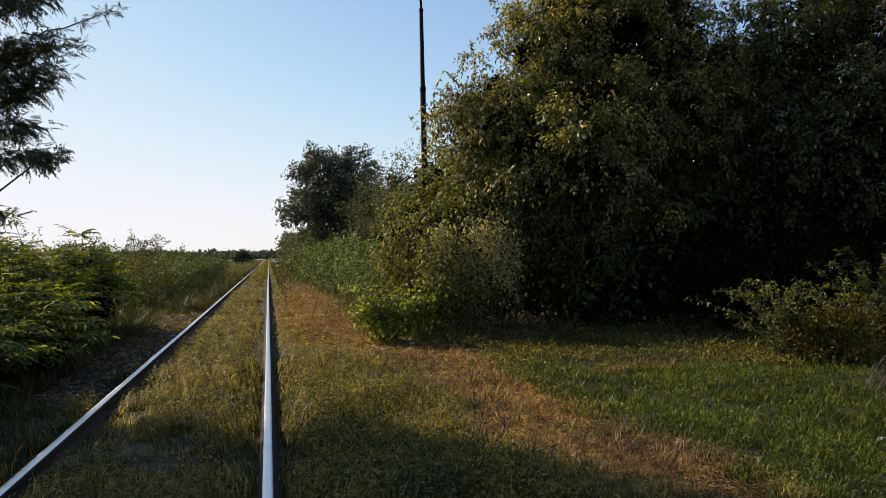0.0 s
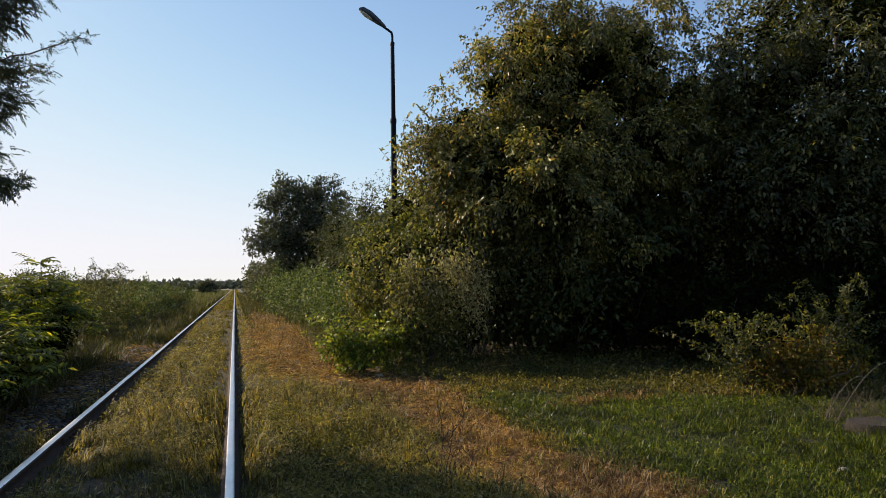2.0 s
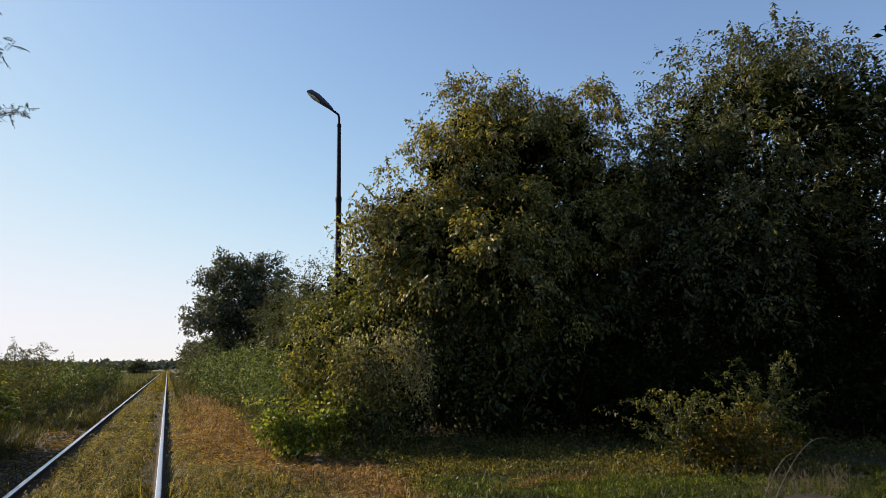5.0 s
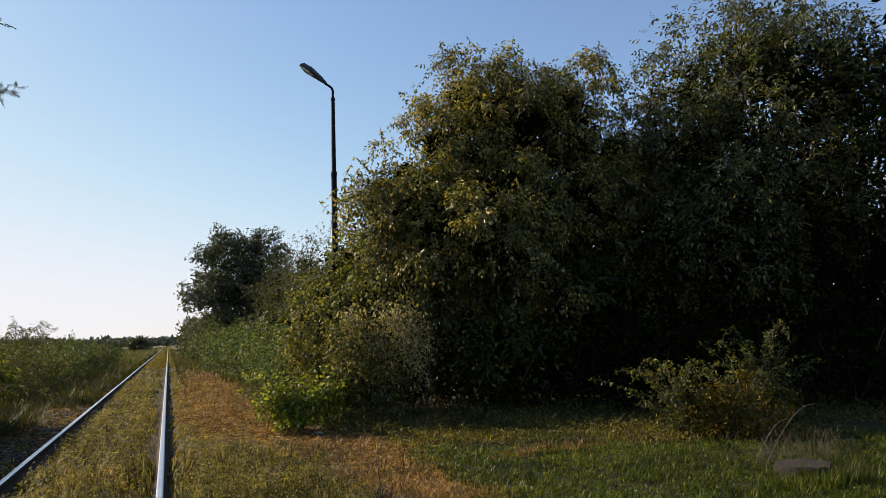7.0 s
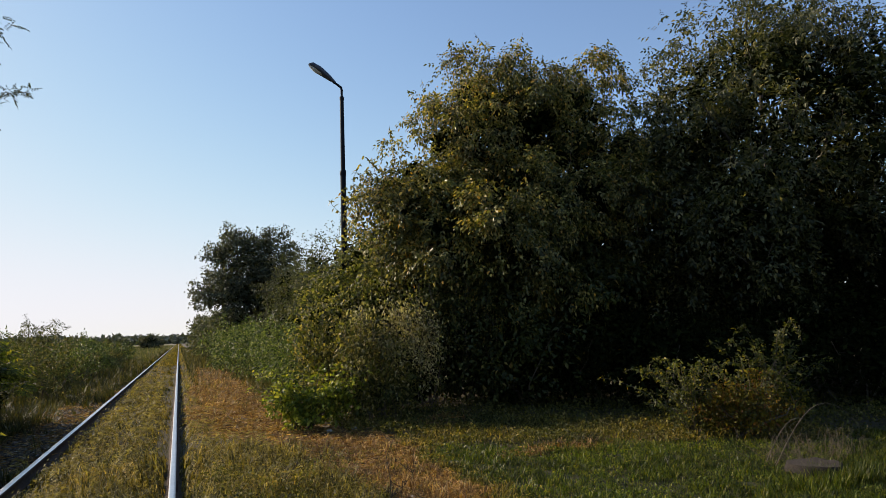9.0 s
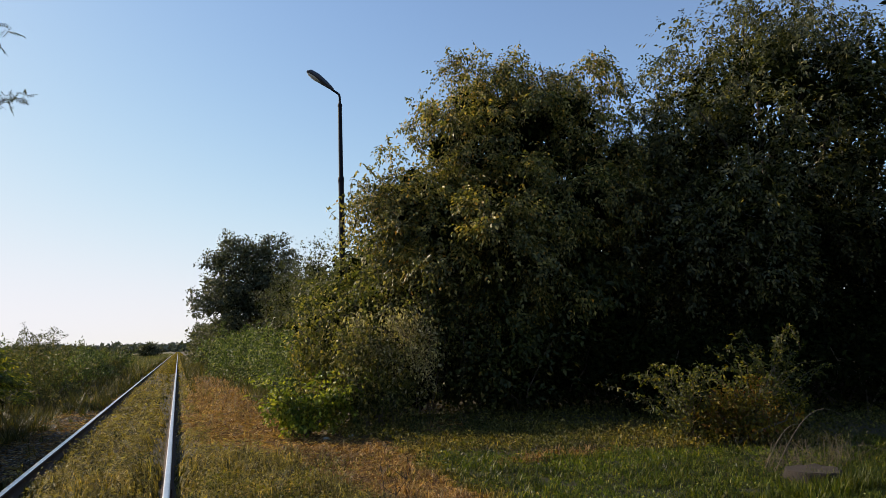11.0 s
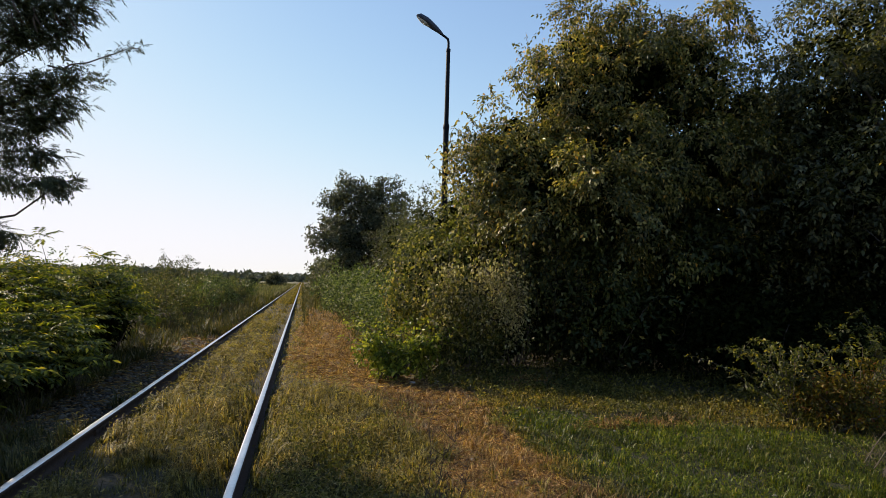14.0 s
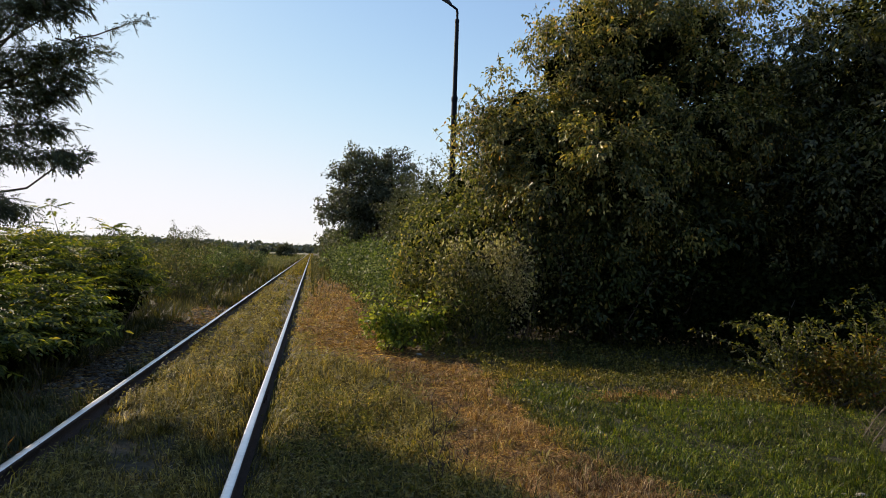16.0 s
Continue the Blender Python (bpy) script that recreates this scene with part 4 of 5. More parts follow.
# Filler bushes under the trees, leaves coloured dark in place of shade.
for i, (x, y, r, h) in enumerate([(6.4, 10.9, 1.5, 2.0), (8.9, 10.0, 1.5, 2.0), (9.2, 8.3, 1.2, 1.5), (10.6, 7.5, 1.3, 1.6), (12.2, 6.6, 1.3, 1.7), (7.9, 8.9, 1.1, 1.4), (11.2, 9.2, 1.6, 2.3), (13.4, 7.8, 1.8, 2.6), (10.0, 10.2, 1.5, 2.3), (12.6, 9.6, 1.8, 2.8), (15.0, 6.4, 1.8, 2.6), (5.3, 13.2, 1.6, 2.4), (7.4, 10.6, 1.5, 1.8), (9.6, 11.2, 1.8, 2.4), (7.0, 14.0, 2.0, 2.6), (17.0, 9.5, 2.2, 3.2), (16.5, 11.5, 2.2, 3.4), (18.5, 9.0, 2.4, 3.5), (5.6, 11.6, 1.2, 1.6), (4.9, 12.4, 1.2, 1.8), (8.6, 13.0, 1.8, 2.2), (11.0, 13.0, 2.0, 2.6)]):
    bush("filler undergrowth with shade put into leaf colour", (x, y, 0), (r, r, h), 30, 0.5, 2600, SHADE_GREEN_LEAF if x < 7.2 else SHADE_BLACK_LEAF, 0.12, 160 + i, "undergrowth_bush", group="undergrowth")



def vine(label, at, width, top, n, length, mat, leaf, per, seed, slim=0.7):
    """A climber draped over a shrub: strands that hang from its upper edge, leafed all along. at is the foot below its middle."""
    rng = np.random.default_rng(seed)
    ob = thing("climbing_vine", label, "vine", at, "climbing vines")
    P, O = [], []
    s = np.linspace(0, 1, 9)
    for i in range(n):
        x = rng.uniform(-1, 1)
        z = top * (1 - 0.25 * x * x) * (0.55 + 0.5 * rng.uniform() ** 0.7)
        L = min(length * rng.uniform(0.4, 1.1), z - 0.1)
        y0 = rng.normal() * 0.12
        q = np.stack([x * width + rng.normal() * 0.12 * s, y0 - 0.28 * np.sin(s * 2.6), z + 0.12 * np.sin(s * 3.1) - L * s ** 1.3], axis=1)
        q[1:] += rng.normal(size=(8, 3)) * 0.02
        part("strand", mesh_from("strand", *tube_arrays(q, np.linspace(0.005, 0.0015, 9), 3), TWIG), ob)
        t = rng.uniform(0, 1, per)
        P.append(np.stack([np.interp(t, s, q[:, c]) for c in range(3)], axis=1) + rng.normal(size=(per, 3)) * 0.09)
        O.append(unit(rng.normal(size=(per, 3)) * 0.9 + np.array([-0.2, -0.6, 0.1])))
    P = np.concatenate(P)
    P[:, 2] = np.maximum(P[:, 2], 0.06)
    part("foliage", mesh_from("foliage", *simple_leaves(rng, P, np.concatenate(O), leaf, 0.7, slim, 0.6, oval_leaf_arrays), mat), ob)
    return ob


shrub = bush("bright green leafy bush beside the dry strip", (2.0, 10.35, 0), (0.9, 0.45, 0.75), 44, 0.15, 2200, BRIGHT_LEAF, 0.08, 171, droop=0.6, slim=0.55, shoots=10)
arching(np.random.default_rng(184), shrub, 46, 0.95, 0.95, BRIGHT_LEAF, 0.078, 26, 0.5)
shrub = bush("olive leafy bush overgrown by faded climbers", (3.3, 10.75, 0), (1.1, 0.45, 1.0), 60, 0.2, 4200, SHRUB_LEAF, 0.07, 172, droop=0.6, shoots=22)
arching(np.random.default_rng(185), shrub, 26, 0.9, 1.15, SHRUB_LEAF, 0.06, 36, 0.4)
vine("faded climber with pale dry seed fluff over bush", (3.75, 10.5, 0), 0.5, 1.9, 40, 0.7, PALE_LEAF, 0.058, 44, 186, 0.45)
vine("climber with sunlit yellow put into its leaf colour", (2.95, 10.6, 0), 0.55, 1.75, 44, 0.8, GOLD_LEAF, 0.07, 36, 190, 0.6)
vine("faded climber with pale dry seed fluff over bush", (3.15, 10.5, 0), 0.6, 2.0, 26, 0.5, PALE_LEAF, 0.06, 40, 191, 0.5)
vine("yellow-green climber hanging over the shrubs", (2.5, 11.5, 0), 0.6, 2.15, 40, 1.0, GOLD_LEAF, 0.065, 34, 187)
vine("olive climber trailing down the dark thicket edge", (4.5, 10.7, 0), 0.9, 2.6, 40, 1.5, SHRUB_LEAF, 0.065, 40, 188)
vine("yellowing climber hanging from the tall shrubs", (3.9, 11.5, 0), 0.9, 3.6, 60, 1.3, SHRUB_LEAF, 0.068, 42, 189)
bush("yellow-green leafy bush in front of faded stems", (2.5, 11.3, 0), (0.6, 0.45, 1.45), 36, 0.2, 2200, GOLD_LEAF, 0.075, 179, droop=0.6, shoots=14)
bush("yellow-green leafy shrub mixed with faded stems", (3.6, 11.8, 0), (0.8, 0.6, 2.6), 46, 0.28, 5800, SHRUB_LEAF, 0.075, 178, droop=0.6, shoots=18)
bush("yellow-green shrub with upright shoots below the lamp", (3.45, 12.9, 0), (1.05, 1.2, 3.9), 80, 0.34, 10500, SHRUB_LEAF, 0.09, 173, droop=0.5, shoots=34, stems=12)
bush("yellow-green climber-covered shrub at the thicket edge", (4.4, 11.7, 0), (1.0, 1.0, 3.8), 70, 0.34, 9500, SHRUB_LEAF, 0.09, 174, droop=0.7, shoots=24)
shrub = bush("turning shrub with yellow, red and green leaves", (6.9, 6.2, 0), (0.75, 0.5, 0.8), 46, 0.15, 4200, RUST_LEAF, 0.05, 175, shoots=14, slim=0.5, stems=12)
arching(np.random.default_rng(181), shrub, 24, 0.85, 0.9, CANE_LEAF, 0.05, 56, 0.6)
shrub = bush("small-leaved shrub with long arching shoots", (6.4, 6.6, 0), (0.35, 0.35, 0.5), 12, 0.14, 500, CANE_LEAF, 0.048, 176, shoots=6, stems=6)
arching(np.random.default_rng(182), shrub, 26, 1.15, 0.9, CANE_LEAF, 0.048, 80, 0.35, -0.75)
shrub = bush("leafy green shrub with tall shoots at the thicket edge", (7.7, 6.5, 0), (0.6, 0.5, 0.8), 22, 0.17, 1100, CANE_LEAF, 0.055, 177, shoots=8, stems=6)
arching(np.random.default_rng(183), shrub, 26, 0.75, 1.3, CANE_LEAF, 0.055, 70, 0.5)

# ---------------------------------------------------------------- hedge along the line
for i, (x, y, r, h, mat, leaf) in enumerate([
        (3.4, 15.2, 0.9, 1.7, "h", 0.10), (3.3, 17.2, 1.1, 1.75, "h", 0.11), (3.4, 19.6, 1.2, 1.8, "h", 0.12), (3.5, 22.4, 1.4, 1.9, "h", 0.13), (3.5, 25.5, 1.5, 1.9, "h", 0.14),
        (3.2, 29.0, 1.5, 2.0, "h", 0.15), (3.0, 33.0, 1.6, 2.0, "h", 0.17), (3.0, 37.5, 1.8, 2.2, "h", 0.19), (2.9, 43.0, 1.9, 2.6, "g", 0.2), (2.9, 50.0, 2.0, 3.0, "g", 0.22)]):
    bush("dense green hedge bush beside the track", (x, y, 0), (r, r * 1.15, h), 34, 0.42 + leaf, 5600, HEDGE_LEAF if mat == "h" else GREY_LEAF, leaf * 0.78, 200 + i, "hedge_bush", droop=0.25, slim=0.48, shoots=14, group="hedge along the track")
for i, (x, y, r, h) in enumerate([(5.4, 17.5, 1.6, 4.9), (5.4, 21.5, 1.8, 5.3), (6.2, 26.0, 2.0, 6.0), (6.0, 31.0, 2.1, 6.2), (5.6, 36.0, 2.2, 6.0), (4.4, 19.4, 1.2, 3.4), (4.6, 24.5, 1.4, 3.8)]):
    bush("tall grey-green shrub behind the hedge", (x, y, 0), (r, r, h), 54, 0.6, 8500, GREY_LEAF, 0.125, 220 + i, "tall_shrub", slim=0.4, shoots=18, stems=10, group="tall shrubs")
tree("tall dark broadleaf tree standing further along the track", (4.3, 42, 0), 0.25, 3.2,
     crown(131, [((-0.6, 0, 6.0), (2.4, 2.3, 2.55), 46, 0.8), ((-1.5, -0.4, 4.0), (2.2, 2.0, 1.7), 28, 0.75), ((1.2, 0, 5.6), (2.0, 2.2, 2.7), 36, 0.8), ((0, -0.5, 2.4), (2.8, 2, 1.6), 24, 0.8)]), 38000, HAZED_FAR_LEAF, 0.17, 132, "broadleaf_tree", kind="simple", n_limbs=9, slim=0.6, n_inner=2500)
for i, (x, y, r, h) in enumerate([(3.7, 58, 2.2, 4.2), (4.8, 70, 2.6, 5.2), (4.2, 84, 2.8, 5.0), (5.2, 104, 3.4, 6.2), (5.4, 130, 4, 6.2), (6.5, 165, 5, 6.5)]):
    bush("bushy growth far along the track", (x, y, 0), (r, r * 2, h), 44, 0.9, 5000, GREY_LEAF, 0.32, 240 + i, "hedge_bush", group="far hedge bushes")

# ---------------------------------------------------------------- left thicket
def feathered_bush(at, r, h, heads, seed):
    """Young feathered growth: slim stems that end in flat whorls of long pinnate fronds, layered over near-black filler
    leaves that put shade inside.
    """
    rng = np.random.default_rng(seed)
    ob = thing("feathered_bush", "green bush with layered whorls of feathered fronds", "bush", at, "feathered bushes by the track")
    P, D = [], []
    for i in range(heads):
        a, ro = rng.uniform(0, 6.283), math.sqrt(rng.uniform(0, 1))
        z = h * (0.22 + 0.70 * math.sqrt(1 - ro * ro * 0.9)) * rng.uniform(0.68, 1.04)
        if i % 12 == 0:
            z *= 1.2
        head = np.array([math.cos(a) * ro * r, math.sin(a) * ro * r, z])
        if i % 4 == 0:
            q, rr = limb(rng, (head[0] * 0.35, head[1] * 0.35, -0.05), head, 0.014, 0.004, 0.08, 6)
            part("stem", mesh_from("stem", *tube_arrays(q, rr, 4), TWIG), ob)
        k = 7
        az = np.linspace(0, 6.283, k, endpoint=False) + rng.uniform(0, 1) + rng.normal(size=k) * 0.3
        tip = np.array([math.cos(a), math.sin(a), 0]) * ro * 0.5
        P.append(np.repeat(head[None], k, axis=0) + rng.normal(size=(k, 3)) * 0.05)
        D.append(unit(np.stack([np.cos(az), np.sin(az), rng.uniform(-0.05, 0.55, k)], axis=1) + tip))
    P, D = np.concatenate(P), np.concatenate(D)
    part("foliage", mesh_from("foliage", *compound_leaves(rng, P, D, 0.38, 6, 0.105, 0.5, 0.36, 1.0, leaf_arrays, 0.3, D), PINNATE), ob)
    # filler leaves whose near-black colour paints the shade below the fronds
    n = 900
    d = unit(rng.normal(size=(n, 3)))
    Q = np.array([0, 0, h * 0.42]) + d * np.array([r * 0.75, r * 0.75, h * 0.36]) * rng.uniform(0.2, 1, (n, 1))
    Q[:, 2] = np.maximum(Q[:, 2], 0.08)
    part("shade_filler_foliage", mesh_from("shade_filler_foliage", *simple_leaves(rng, Q, d, 0.16, 0.3, 0.5), SHADE_BLACK_LEAF), ob)


for i, (x, y, r, h, n) in enumerate([(-3.95, 8.4, 1.1, 1.4, 76), (-3.3, 9.9, 0.85, 1.3, 60), (-3.9, 11.4, 1.1, 1.9, 80), (-3.35, 12.8, 0.85, 1.9, 60), (-5.4, 10.4, 1.3, 1.9, 70), (-4.9, 13.4, 1.3, 2.15, 70), (-3.7, 14.6, 0.9, 1.6, 50), (-5.6, 7.2, 1.1, 1.5, 50), (-3.25, 7.6, 0.85, 1.0, 60), (-3.0, 8.9, 0.75, 1.0, 54), (-3.25, 6.3, 0.75, 0.85, 50), (-4.3, 5.9, 0.95, 1.15, 50)]):
    feathered_bush((x, y, 0), r, h, n, 300 + i)
for i in range(16):
    y = 15.5 + i * 2.6
    rng = np.random.default_rng(330 + i)
    x = -3.5 - rng.uniform(0, 0.7) - (i % 2) * 1.1
    h = rng.uniform(1.5, 2.0) * (1.0 if y < 32 else 0.9)
    bush("olive weedy bush of the thicket beside the track", (x, y, 0), (1.35, 1.5, h), 26, 0.4, 3600, HEDGE_LEAF if i % 4 == 0 else WEED_LEAF, 0.066 + 0.0015 * y, 340 + i, "weedy_bush", slim=0.38, shoots=12, group="weedy bushes by the track")
bush("sparse grey shrub rising above the thicket", (-5.9, 35, 0), (1.3, 1.0, 2.9), 30, 0.36, 5000, GREY_LEAF, 0.11, 371, "grey_shrub", slim=0.35, shoots=26)
bush("sparse grey shrub rising above the thicket", (-9.0, 33, 0), (1.5, 1.2, 2.4), 26, 0.42, 2200, GREY_LEAF, 0.12, 372, "grey_shrub", slim=0.35, shoots=20)
for i, (x, y, r, h) in enumerate([(-7.5, 19, 2.0, 1.9), (-8.0, 24, 2.2, 2.0), (-7.6, 29, 2.2, 1.9), (-9, 14, 2.0, 2.0), (-12, 20, 2.5, 2.1), (-13, 28, 3, 2.2), (-10.5, 38, 3, 2.0), (-7.5, 42, 2.4, 1.7)]):
    bush("olive weedy bush deeper in the thicket", (x, y, 0), (r, r, h), 30, 0.55, 2800, WEED_LEAF, 0.15, 380 + i, "weedy_bush", slim=0.4, shoots=10, group="weedy bushes behind")


def make_locust():
    """Honey locust left of the track: a trunk, spreading limbs, layered sprays of fine feathered leaves and hanging pods."""
    rng = np.random.default_rng(401)
    base = np.array([-6.6, 9.6, 0])
    ob = thing("locust_tree", "honey locust with layered feathery sprays and hanging pods", "tree", base)
    p, r = limb(rng, (0, 0, -0.1), (0.3, -0.2, 3.4), 0.17, 0.11, 0.05, 8)
    part("trunk", mesh_from("trunk", *tube_arrays(p, r, 10), BARK), ob)
    # ends of the limbs (x, y, z) and how thick the sprays are round them
    ends = [(-1.95, 8.0, 5.15, 0.42), (-2.1, 8.0, 4.82, 0.36), (-2.6, 8.1, 4.95, 0.45), (-3.1, 8.2, 5.0, 0.5), (-3.6, 8.3, 4.85, 0.5), (-2.3, 8.2, 5.7, 0.5), (-3.2, 8.6, 5.9, 0.6),
            (-2.0, 8.0, 3.98, 0.34), (-2.1, 8.0, 3.68, 0.34), (-2.55, 8.0, 3.85, 0.42), (-3.0, 8.1, 3.7, 0.45), (-3.5, 8.2, 3.95, 0.5), (-3.9, 8.3, 3.6, 0.5), (-2.35, 8.0, 3.42, 0.3),
            (-2.05, 7.9, 2.68, 0.26), (-2.3, 8.0, 3.02, 0.28), (-2.8, 8.1, 2.75, 0.3), (-3.3, 8.2, 2.95, 0.32), (-3.9, 8.3, 2.7, 0.34),
            (-2.6, 8.0, 4.42, 0.2), (-3.2, 8.1, 4.35, 0.3), (-2.15, 8.0, 4.5, 0.16), (-2.7, 8.0, 2.0, 0.3), (-3.2, 8.1, 1.9, 0.34), (-3.8, 8.2, 2.0, 0.4), (-4.6, 8.8, 5.4, 0.6), (-5.2, 8.4, 4.0, 0.7), (-6.0, 9.4, 5.8, 0.5), (-6.8, 9.0, 4.6, 0.7), (-3.6, 9.4, 6.3, 0.4), (-7.6, 9.8, 5.2, 0.7),
            # out-of-view ends, added so that their shadow falls on the foreground
            (-7.4, 9.4, 4.0, 0.8), (-8.3, 10.2, 4.4, 0.8), (-6.6, 8.6, 3.2, 0.7), (-5.8, 8.4, 3.0, 0.6), (-8.8, 9.6, 3.6, 0.7), (-7.8, 8.8, 3.0, 0.7)]
    P, O = [], []
    for k, (x, y, z, s) in enumerate(ends):
        e = np.array([x - 0.27, y, z]) - base
        a = p[int(rng.integers(3, 8))]
        q, rr = limb(rng, a, e, 0.045, 0.008, 0.06, 9)
        part("limb", mesh_from("limb", *tube_arrays(q, rr, 6), BARK), ob)
        n = int((480 if x > -4.4 else 520) * s / 0.5)
        back = rng.uniform(0, 1, n) ** 1.5
        way = (e - a) / np.linalg.norm(e - a)
        c = e - way * (back * min(1.3, 2.6 * s))[:, None]
        c = c + unit(rng.normal(size=(n, 3))) * (rng.uniform(0, 1, (n, 1)) ** 0.5) * np.array([0.95, 1.1, 0.36]) * s
        if x > -4.4:
            P.append(c)
            O.append(unit(rng.normal(size=(n, 3)) * 0.6 + way))
        else:
            # unseen side of the crown: larger leaves, there for the shade they cast
            part("crown", mesh_from("crown", *simple_leaves(rng, c, unit(rng.normal(size=(n, 3))), 0.17, 0.2, 0.5), LOCUST), ob)
    P, O = np.concatenate(P), np.concatenate(O)
    part("crown", mesh_from("crown", *compound_leaves(rng, P, O, 0.17, 6, 0.045, 0.5, 0.45), LOCUST), ob)
    q, rr = limb(rng, np.array([-2.6, 8.0, 4.05]) - base, np.array([-1.62, 8.0, 4.36]) - base, 0.012, 0.004, 0.05, 8)
    part("limb", mesh_from("limb", *tube_arrays(q, rr, 5), BARK), ob, "bare twig sticking out of the crown")
    tip = np.repeat(q[4:], 14, axis=0) + rng.normal(size=(len(q[4:]) * 14, 3)) * 0.035
    part("crown", mesh_from("crown", *compound_leaves(rng, tip, unit(rng.normal(size=tip.shape) + np.array([0.8, 0, 0.3])), 0.09, 4, 0.034, 0.2, 0.45), LOCUST), ob)
    for k in range(16):
        a = np.array([-2.3 - rng.uniform(0, 0.9), 8.0 + rng.normal() * 0.15, 4.75 - rng.uniform(0, 0.2)]) - base
        L = rng.uniform(0.16, 0.28)
        s = np.linspace(0, 1, 7)[:, None]
        curl = rng.uniform(0.05, 0.12)
        q = a + np.array([0, 0, -1.0]) * s * L + np.array([1.0, 0.2, 0]) * (s * s) * curl
        v, f = tube_arrays(q, [0.003, 0.011, 0.014, 0.014, 0.012, 0.009, 0.002], 6)
        v[:, 1] = (v[:, 1] - a[1]) * 0.5 + a[1]
        part("seed_pod", mesh_from("seed_pod", v, f, POD), ob, "dark curved hanging seed pod")


make_locust()


# ---------------------------------------------------------------- street lamp
def make_lamp():
    ob = thing("street_lamp", "tall dark metal lamp post with tilted grey head", "street lamp", (3.85, 15.54, 0))
    z = [-0.3, 0.0, 2.4, 5.58]
    part("lower_pole", mesh_from("lower_pole", *tube_arrays([(0, 0, a) for a in z], [0.085, 0.083, 0.078, 0.070], 14), POLE), ob)
    part("collar", mesh_from("collar", *tube_arrays([(0, 0, a) for a in (5.52, 5.54, 5.64, 5.68)], [0.071, 0.08, 0.08, 0.055], 14), POLE), ob)
    part("upper_pole", mesh_from("upper_pole", *tube_arrays([(0, 0, a) for a in (5.6, 6.6, 7.56)], [0.058, 0.054, 0.05], 14), POLE), ob)
    part("collar", mesh_from("collar", *tube_arrays([(0, 0, a) for a in (7.52, 7.54, 7.6, 7.62)], [0.052, 0.058, 0.058, 0.034], 14), POLE), ob)
    part("arm", mesh_from("arm", *tube_arrays([(0, 0, 7.58), (0, 0, 7.78), (-0.02, 0, 7.86), (-0.09, 0, 7.91), (-0.22, 0, 7.985)], [0.032, 0.032, 0.032, 0.031, 0.03], 10), POLE), ob)
    # head: a flattened, tapering shell along its own axis, with a glass bowl below its outer half
    s = np.linspace(0, 1, 12)
    wide = np.interp(s, [0, 0.08, 0.3, 0.65, 0.92, 1], [0.035, 0.06, 0.10, 0.16, 0.13, 0.04])
    high = np.interp(s, [0, 0.08, 0.3, 0.65, 0.92, 1], [0.04, 0.06, 0.10, 0.13, 0.10, 0.03])
    th = np.linspace(0, 2 * math.pi, 16, endpoint=False)
    tilt = math.atan2(0.42, 0.66)

    def shell(s, wide, high, drop, flat):
        v = []
        for a, w, h in zip(s, wide, high):
            for q in th:
                u, t = a * 0.80, math.sin(q) * h
                t = t if t > 0 else t * flat
                t -= drop
                v.append((-0.17 - u * math.cos(tilt) + t * math.sin(tilt), math.cos(q) * w, 7.96 + u * math.sin(tilt) + t * math.cos(tilt)))
        n = len(s)
        f = [[i * 16 + j, i * 16 + (j + 1) % 16, (i + 1) * 16 + (j + 1) % 16, (i + 1) * 16 + j] for i in range(n - 1) for j in range(16)]
        return np.array(v), np.array(f)
    head = part("lamp_head", mesh_from("lamp_head", *shell(s, wide, high, 0, 0.35), HEAD_PAINT), ob, "grey tapering lamp housing")
    k = np.linspace(0.45, 0.95, 9)
    part("lamp_glass", mesh_from("lamp_glass", *shell(k, 0.10 * np.sin(np.linspace(0.15, 2.99, 9)) ** 0.6, 0.05 * np.sin(np.linspace(0.1, 3.04, 9)) ** 0.6, 0.025, 1.0), GLASS), head, "clear lamp bowl under the housing")


make_lamp()


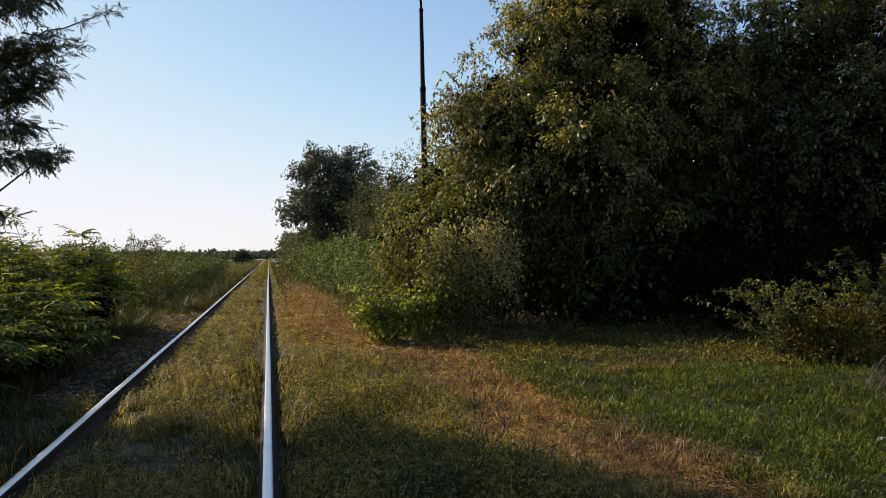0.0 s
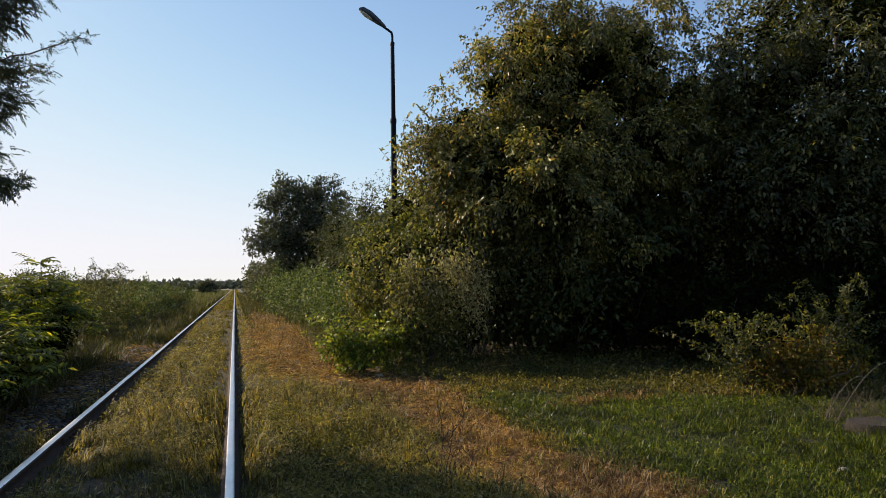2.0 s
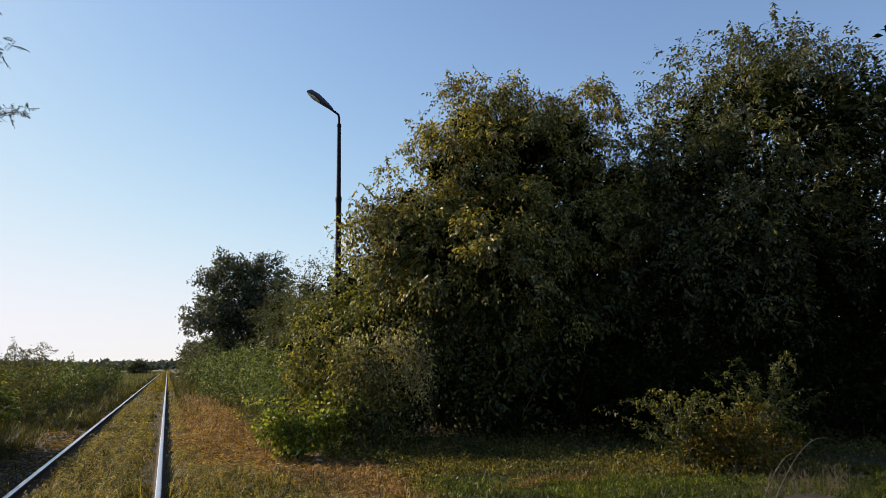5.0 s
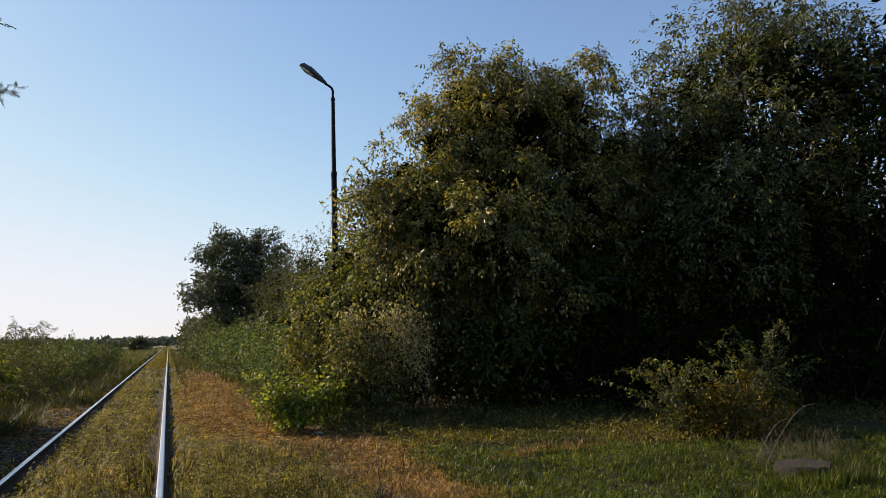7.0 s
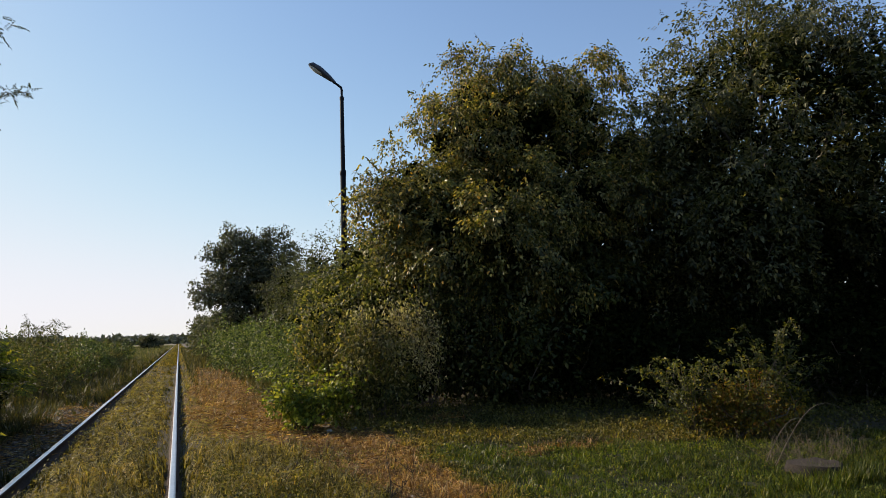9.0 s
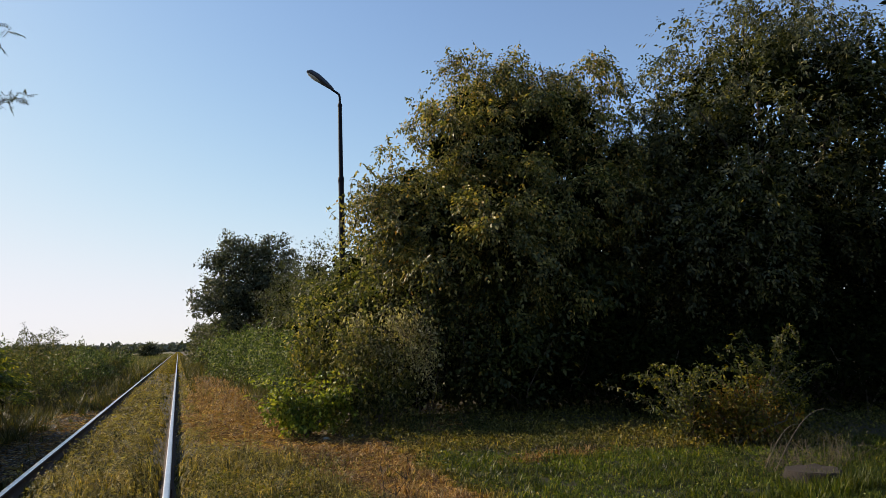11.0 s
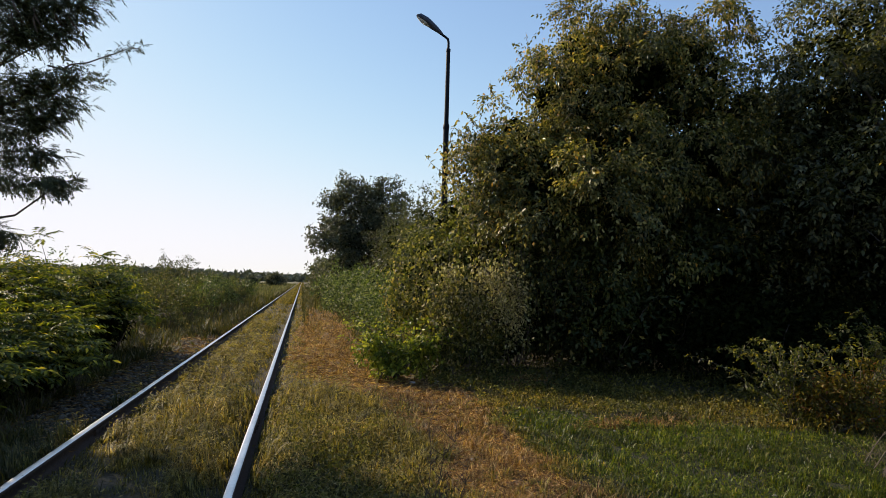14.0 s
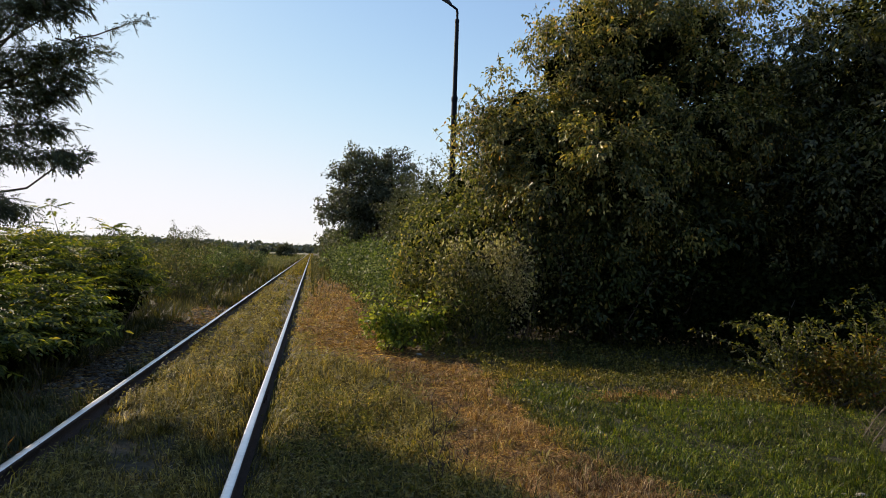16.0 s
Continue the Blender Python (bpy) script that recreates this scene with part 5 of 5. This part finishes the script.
# ---------------------------------------------------------------- stump, mound, stones, dry stalks
def make_stump():
    rng = np.random.default_rng(501)
    ob = thing("tree_stump", "low weathered stump, side bark darkened for shade", "tree stump", (5.72, 4.32, 0))
    k = 18
    th = np.linspace(0, 2 * math.pi, k, endpoint=False)
    rad = 0.24 * (1 + 0.08 * np.sin(th * 3 + 1) + rng.normal(size=k) * 0.05)
    rows = []
    for z, s in ((-0.05, 1.2), (0.03, 1.08), (0.07, 1.0), (0.10, 0.98), (0.108, 0.94)):
        rows.append(np.stack([np.cos(th) * rad * s, np.sin(th) * rad * s, np.full(k, z) + rng.normal(size=k) * 0.004], 1))
    v = np.concatenate(rows)
    f = np.array([[a * k + i, a * k + (i + 1) % k, (a + 1) * k + (i + 1) % k, (a + 1) * k + i] for a in range(4) for i in range(k)])
    part("stump_side", mesh_from("stump_side", v, f, SHADE_BARK), ob)
    top = np.concatenate([rows[-1], np.array([[0, 0, 0.098]])])
    part("cut_face", mesh_from("cut_face", top, np.array([[i, (i + 1) % k, k] for i in range(k)]), WOOD_CUT), ob, "weathered cut face, colour kept dark")
    # dry stalks standing round it
    arr = []
    for i in range(170):
        a = rng.uniform(0, 6.28)
        d = rng.uniform(0.15, 0.75)
        x, y = 6.3 + math.cos(a) * d, 4.85 + math.sin(a) * d * 0.5
        h = rng.uniform(0.06, 0.32)
        q, rr = limb(rng, (x, y, -0.02), (x + rng.normal() * 0.2, y + rng.normal() * 0.2, h), 0.0028, 0.001, 0.13, 6)
        arr.append(tube_arrays(q, rr, 3))
    tagged(new("dry_stalks", mesh_from("dry_stalks", *join(arr), STRAW)), "bleached dry stalks tangled behind the stump", "dry stalks", kind="stuff")
    for i, (a, b, hgt) in enumerate([((5.6, 4.7), (6.5, 4.4), 0.62), ((5.7, 4.9), (6.3, 4.7), 0.45)]):
        bm_ob = thing("bramble_cane", "bare arching bramble cane by the stump", "bramble", (*a, 0), "bramble canes")
        s = np.linspace(0, 1, 12)[:, None]
        q = np.concatenate([(np.array(b) - np.array(a)) * s, hgt * np.sin(s * math.pi * 0.8)], axis=1)
        part("cane", mesh_from("cane", *tube_arrays(q, np.linspace(0.005, 0.0015, 12), 5), TWIG), bm_ob)


make_stump()


def make_mound():
    rng = np.random.default_rng(511)
    k, m = 26, 8
    th = np.linspace(0, 2 * math.pi, k, endpoint=False)
    v = []
    for i in range(m):
        r = 0.42 * (1 - i / (m - 1)) + 0.004
        for q in th:
            x, y = math.cos(q) * r * 1.2, math.sin(q) * r * 0.75
            v.append((x, y, 0.13 * (1 - (r / 0.42) ** 2) ** 0.8 - 0.01 + rng.normal() * 0.014 * (i > 0)))
    f = [[a * k + i, a * k + (i + 1) % k, (a + 1) * k + (i + 1) % k, (a + 1) * k + i] for a in range(m - 1) for i in range(k)]
    ob = thing("earth_mound", "small mound of brown earth at the thicket's foot", "mound", (4.05, 9.75, 0))
    part("soil", mesh_from("soil", np.array(v), np.array(f), SOIL), ob)
    x, y = rng.normal(size=900) * 0.3, rng.normal(size=900) * 0.2
    n = len(x)
    P = np.stack([x, y, 0.13 * np.clip(1 - (x / 0.5) ** 2 - (y / 0.32) ** 2, 0.05, 1)], axis=1)
    D = unit(np.stack([rng.normal(size=n), rng.normal(size=n) - 0.3, rng.uniform(0, 0.7, n)], axis=1))
    L = rng.uniform(0.06, 0.16, n)
    part("straw_cover", mesh_from("straw_cover", *leaf_arrays(P, D, unit(rng.normal(size=(n, 3)) * 0.5 + np.array([0, 0, 1.0])), L, L * 0.08), DRY_GRASS), ob, "loose dry straw over the earth")["kind"] = "stuff"


make_mound()


def make_stones():
    rng = np.random.default_rng(521)
    for x, y, s in ((4.38, 3.55, 0.042), (4.2, 4.25, 0.02), (4.3, 3.62, 0.022), (2.55, 6.9, 0.025), (3.2, 5.3, 0.02), (2.0, 5.4, 0.022), (3.9, 6.4, 0.025), (2.6, 9.9, 0.05), (2.2, 9.85, 0.05), (2.9, 9.9, 0.04)):
        bm = bmesh.new()
        bmesh.ops.create_icosphere(bm, subdivisions=2, radius=s)
        for v in bm.verts:
            v.co *= 1 + 0.35 * (noise.noise(v.co * (1.2 / s) + Vector((x * 7, y * 5, 0))))
            v.co.z *= 0.65
        ob = bm_part("stone", bm, PALE_STONE, None)
        ob.location = (x, y, float(ground_z(np.array([x]), np.array([y]))[0]) + s * 0.3)
        tagged(ob, "small pale stone lying in the grass", "stone", "loose stones")


make_stones()


def make_dry_weed(at, h, seed, spread=0.1):
    """A dead weed: a few thin branching dark stalks with small clinging heads."""
    rng = np.random.default_rng(seed)
    ob = thing("dry_weed", "dead dark weed with thin branching stalks", "weed", at, "dead weeds")
    heads = []
    for i in range(3):
        top = np.array([rng.normal() * spread, rng.normal() * spread, h * rng.uniform(0.65, 1.0)])
        q, rr = limb(rng, (rng.normal() * 0.02, rng.normal() * 0.02, -0.02), top, 0.0045, 0.0015, 0.05, 9)
        part("stalk", mesh_from("stalk", *tube_arrays(q, rr, 4), STALK), ob)
        arr = []
        for j in range(6):
            a = q[int(rng.integers(3, 8))]
            b = a + np.array([rng.normal() * 0.05, rng.normal() * 0.05, rng.uniform(0.03, 0.1)])
            p2, r2 = limb(rng, a, b, 0.003, 0.0015, 0.05, 4)
            arr.append(tube_arrays(p2, r2, 3))
            heads.append(b)
        part("side_branching", mesh_from("side_branching", *join(arr), STALK), ob)["kind"] = "stuff"
    H = np.repeat(np.array(heads), 4, axis=0)
    part("dry_seed_spray", mesh_from("dry_seed_spray", *simple_leaves(rng, H, unit(rng.normal(size=H.shape)), 0.016, 0.1, 0.5), STALK), ob)["kind"] = "stuff"


for i, (x, y, h) in enumerate([(1.3, 3.7, 0.85), (1.42, 3.9, 0.45), (3.3, 10.0, 0.55), (2.9, 9.95, 0.4), (4.4, 9.6, 0.4), (1.0, 6.3, 0.3), (-2.1, 8.2, 0.45), (-2.3, 7.2, 0.5), (-2.05, 6.4, 0.4)]):
    make_dry_weed((x, y, 0), h, 530 + i)


# ---------------------------------------------------------------- far distance
def make_distance():
    rng = np.random.default_rng(601)
    for i, (x, y, r, h) in enumerate([(-5.4, 150, 2.6, 3.2), (-10.5, 150, 1.6, 2.2), (-30, 230, 4, 3.5)]):
        bush("dark round bush in the open field", (x, y, 0), (r, r, h), 40, 0.7, 3000, HAZED_FAR_LEAF, 0.4, 610 + i, "field_bush", group="field bushes")
    n = 22000
    x = rng.uniform(-900, 500, n)
    y = 700 + rng.normal(size=n) * 15 + (x + 100) * 0.1
    top = 4.5 + 6 * fbm(x * 0.012, x * 0 + 3, 81) + 2 * value_noise(x * 0.11, x * 0 + 9, 82)
    P = np.stack([x, y, rng.uniform(0, 1, n) ** 0.7 * top], axis=1)
    tagged(new("far_woods", mesh_from("far_woods", *simple_leaves(rng, P, unit(rng.normal(size=(n, 3))), 4.2, 0, 0.8), HAZED_WOODS_LEAF)), "low line of distant woods with haze in its colour", "woods", kind="stuff")
    # dry field grass left of the line, further off
    x, y = sow(rng, 45000, -30, -1.9, 34, 260, 1.4)
    h = rng.uniform(0.3, 0.9, len(x)) * np.clip((y - 28) / 25, 0.3, 1)
    tagged(new("field_grass", mesh_from("field_grass", *blades(rng, x, y, h, rng.uniform(0.04, 0.09, len(x)) * np.clip(y / 60, 0.7, 4), 0.4), WEED_LEAF)), "tall olive grass of the open field", "grass", kind="stuff")


make_distance()
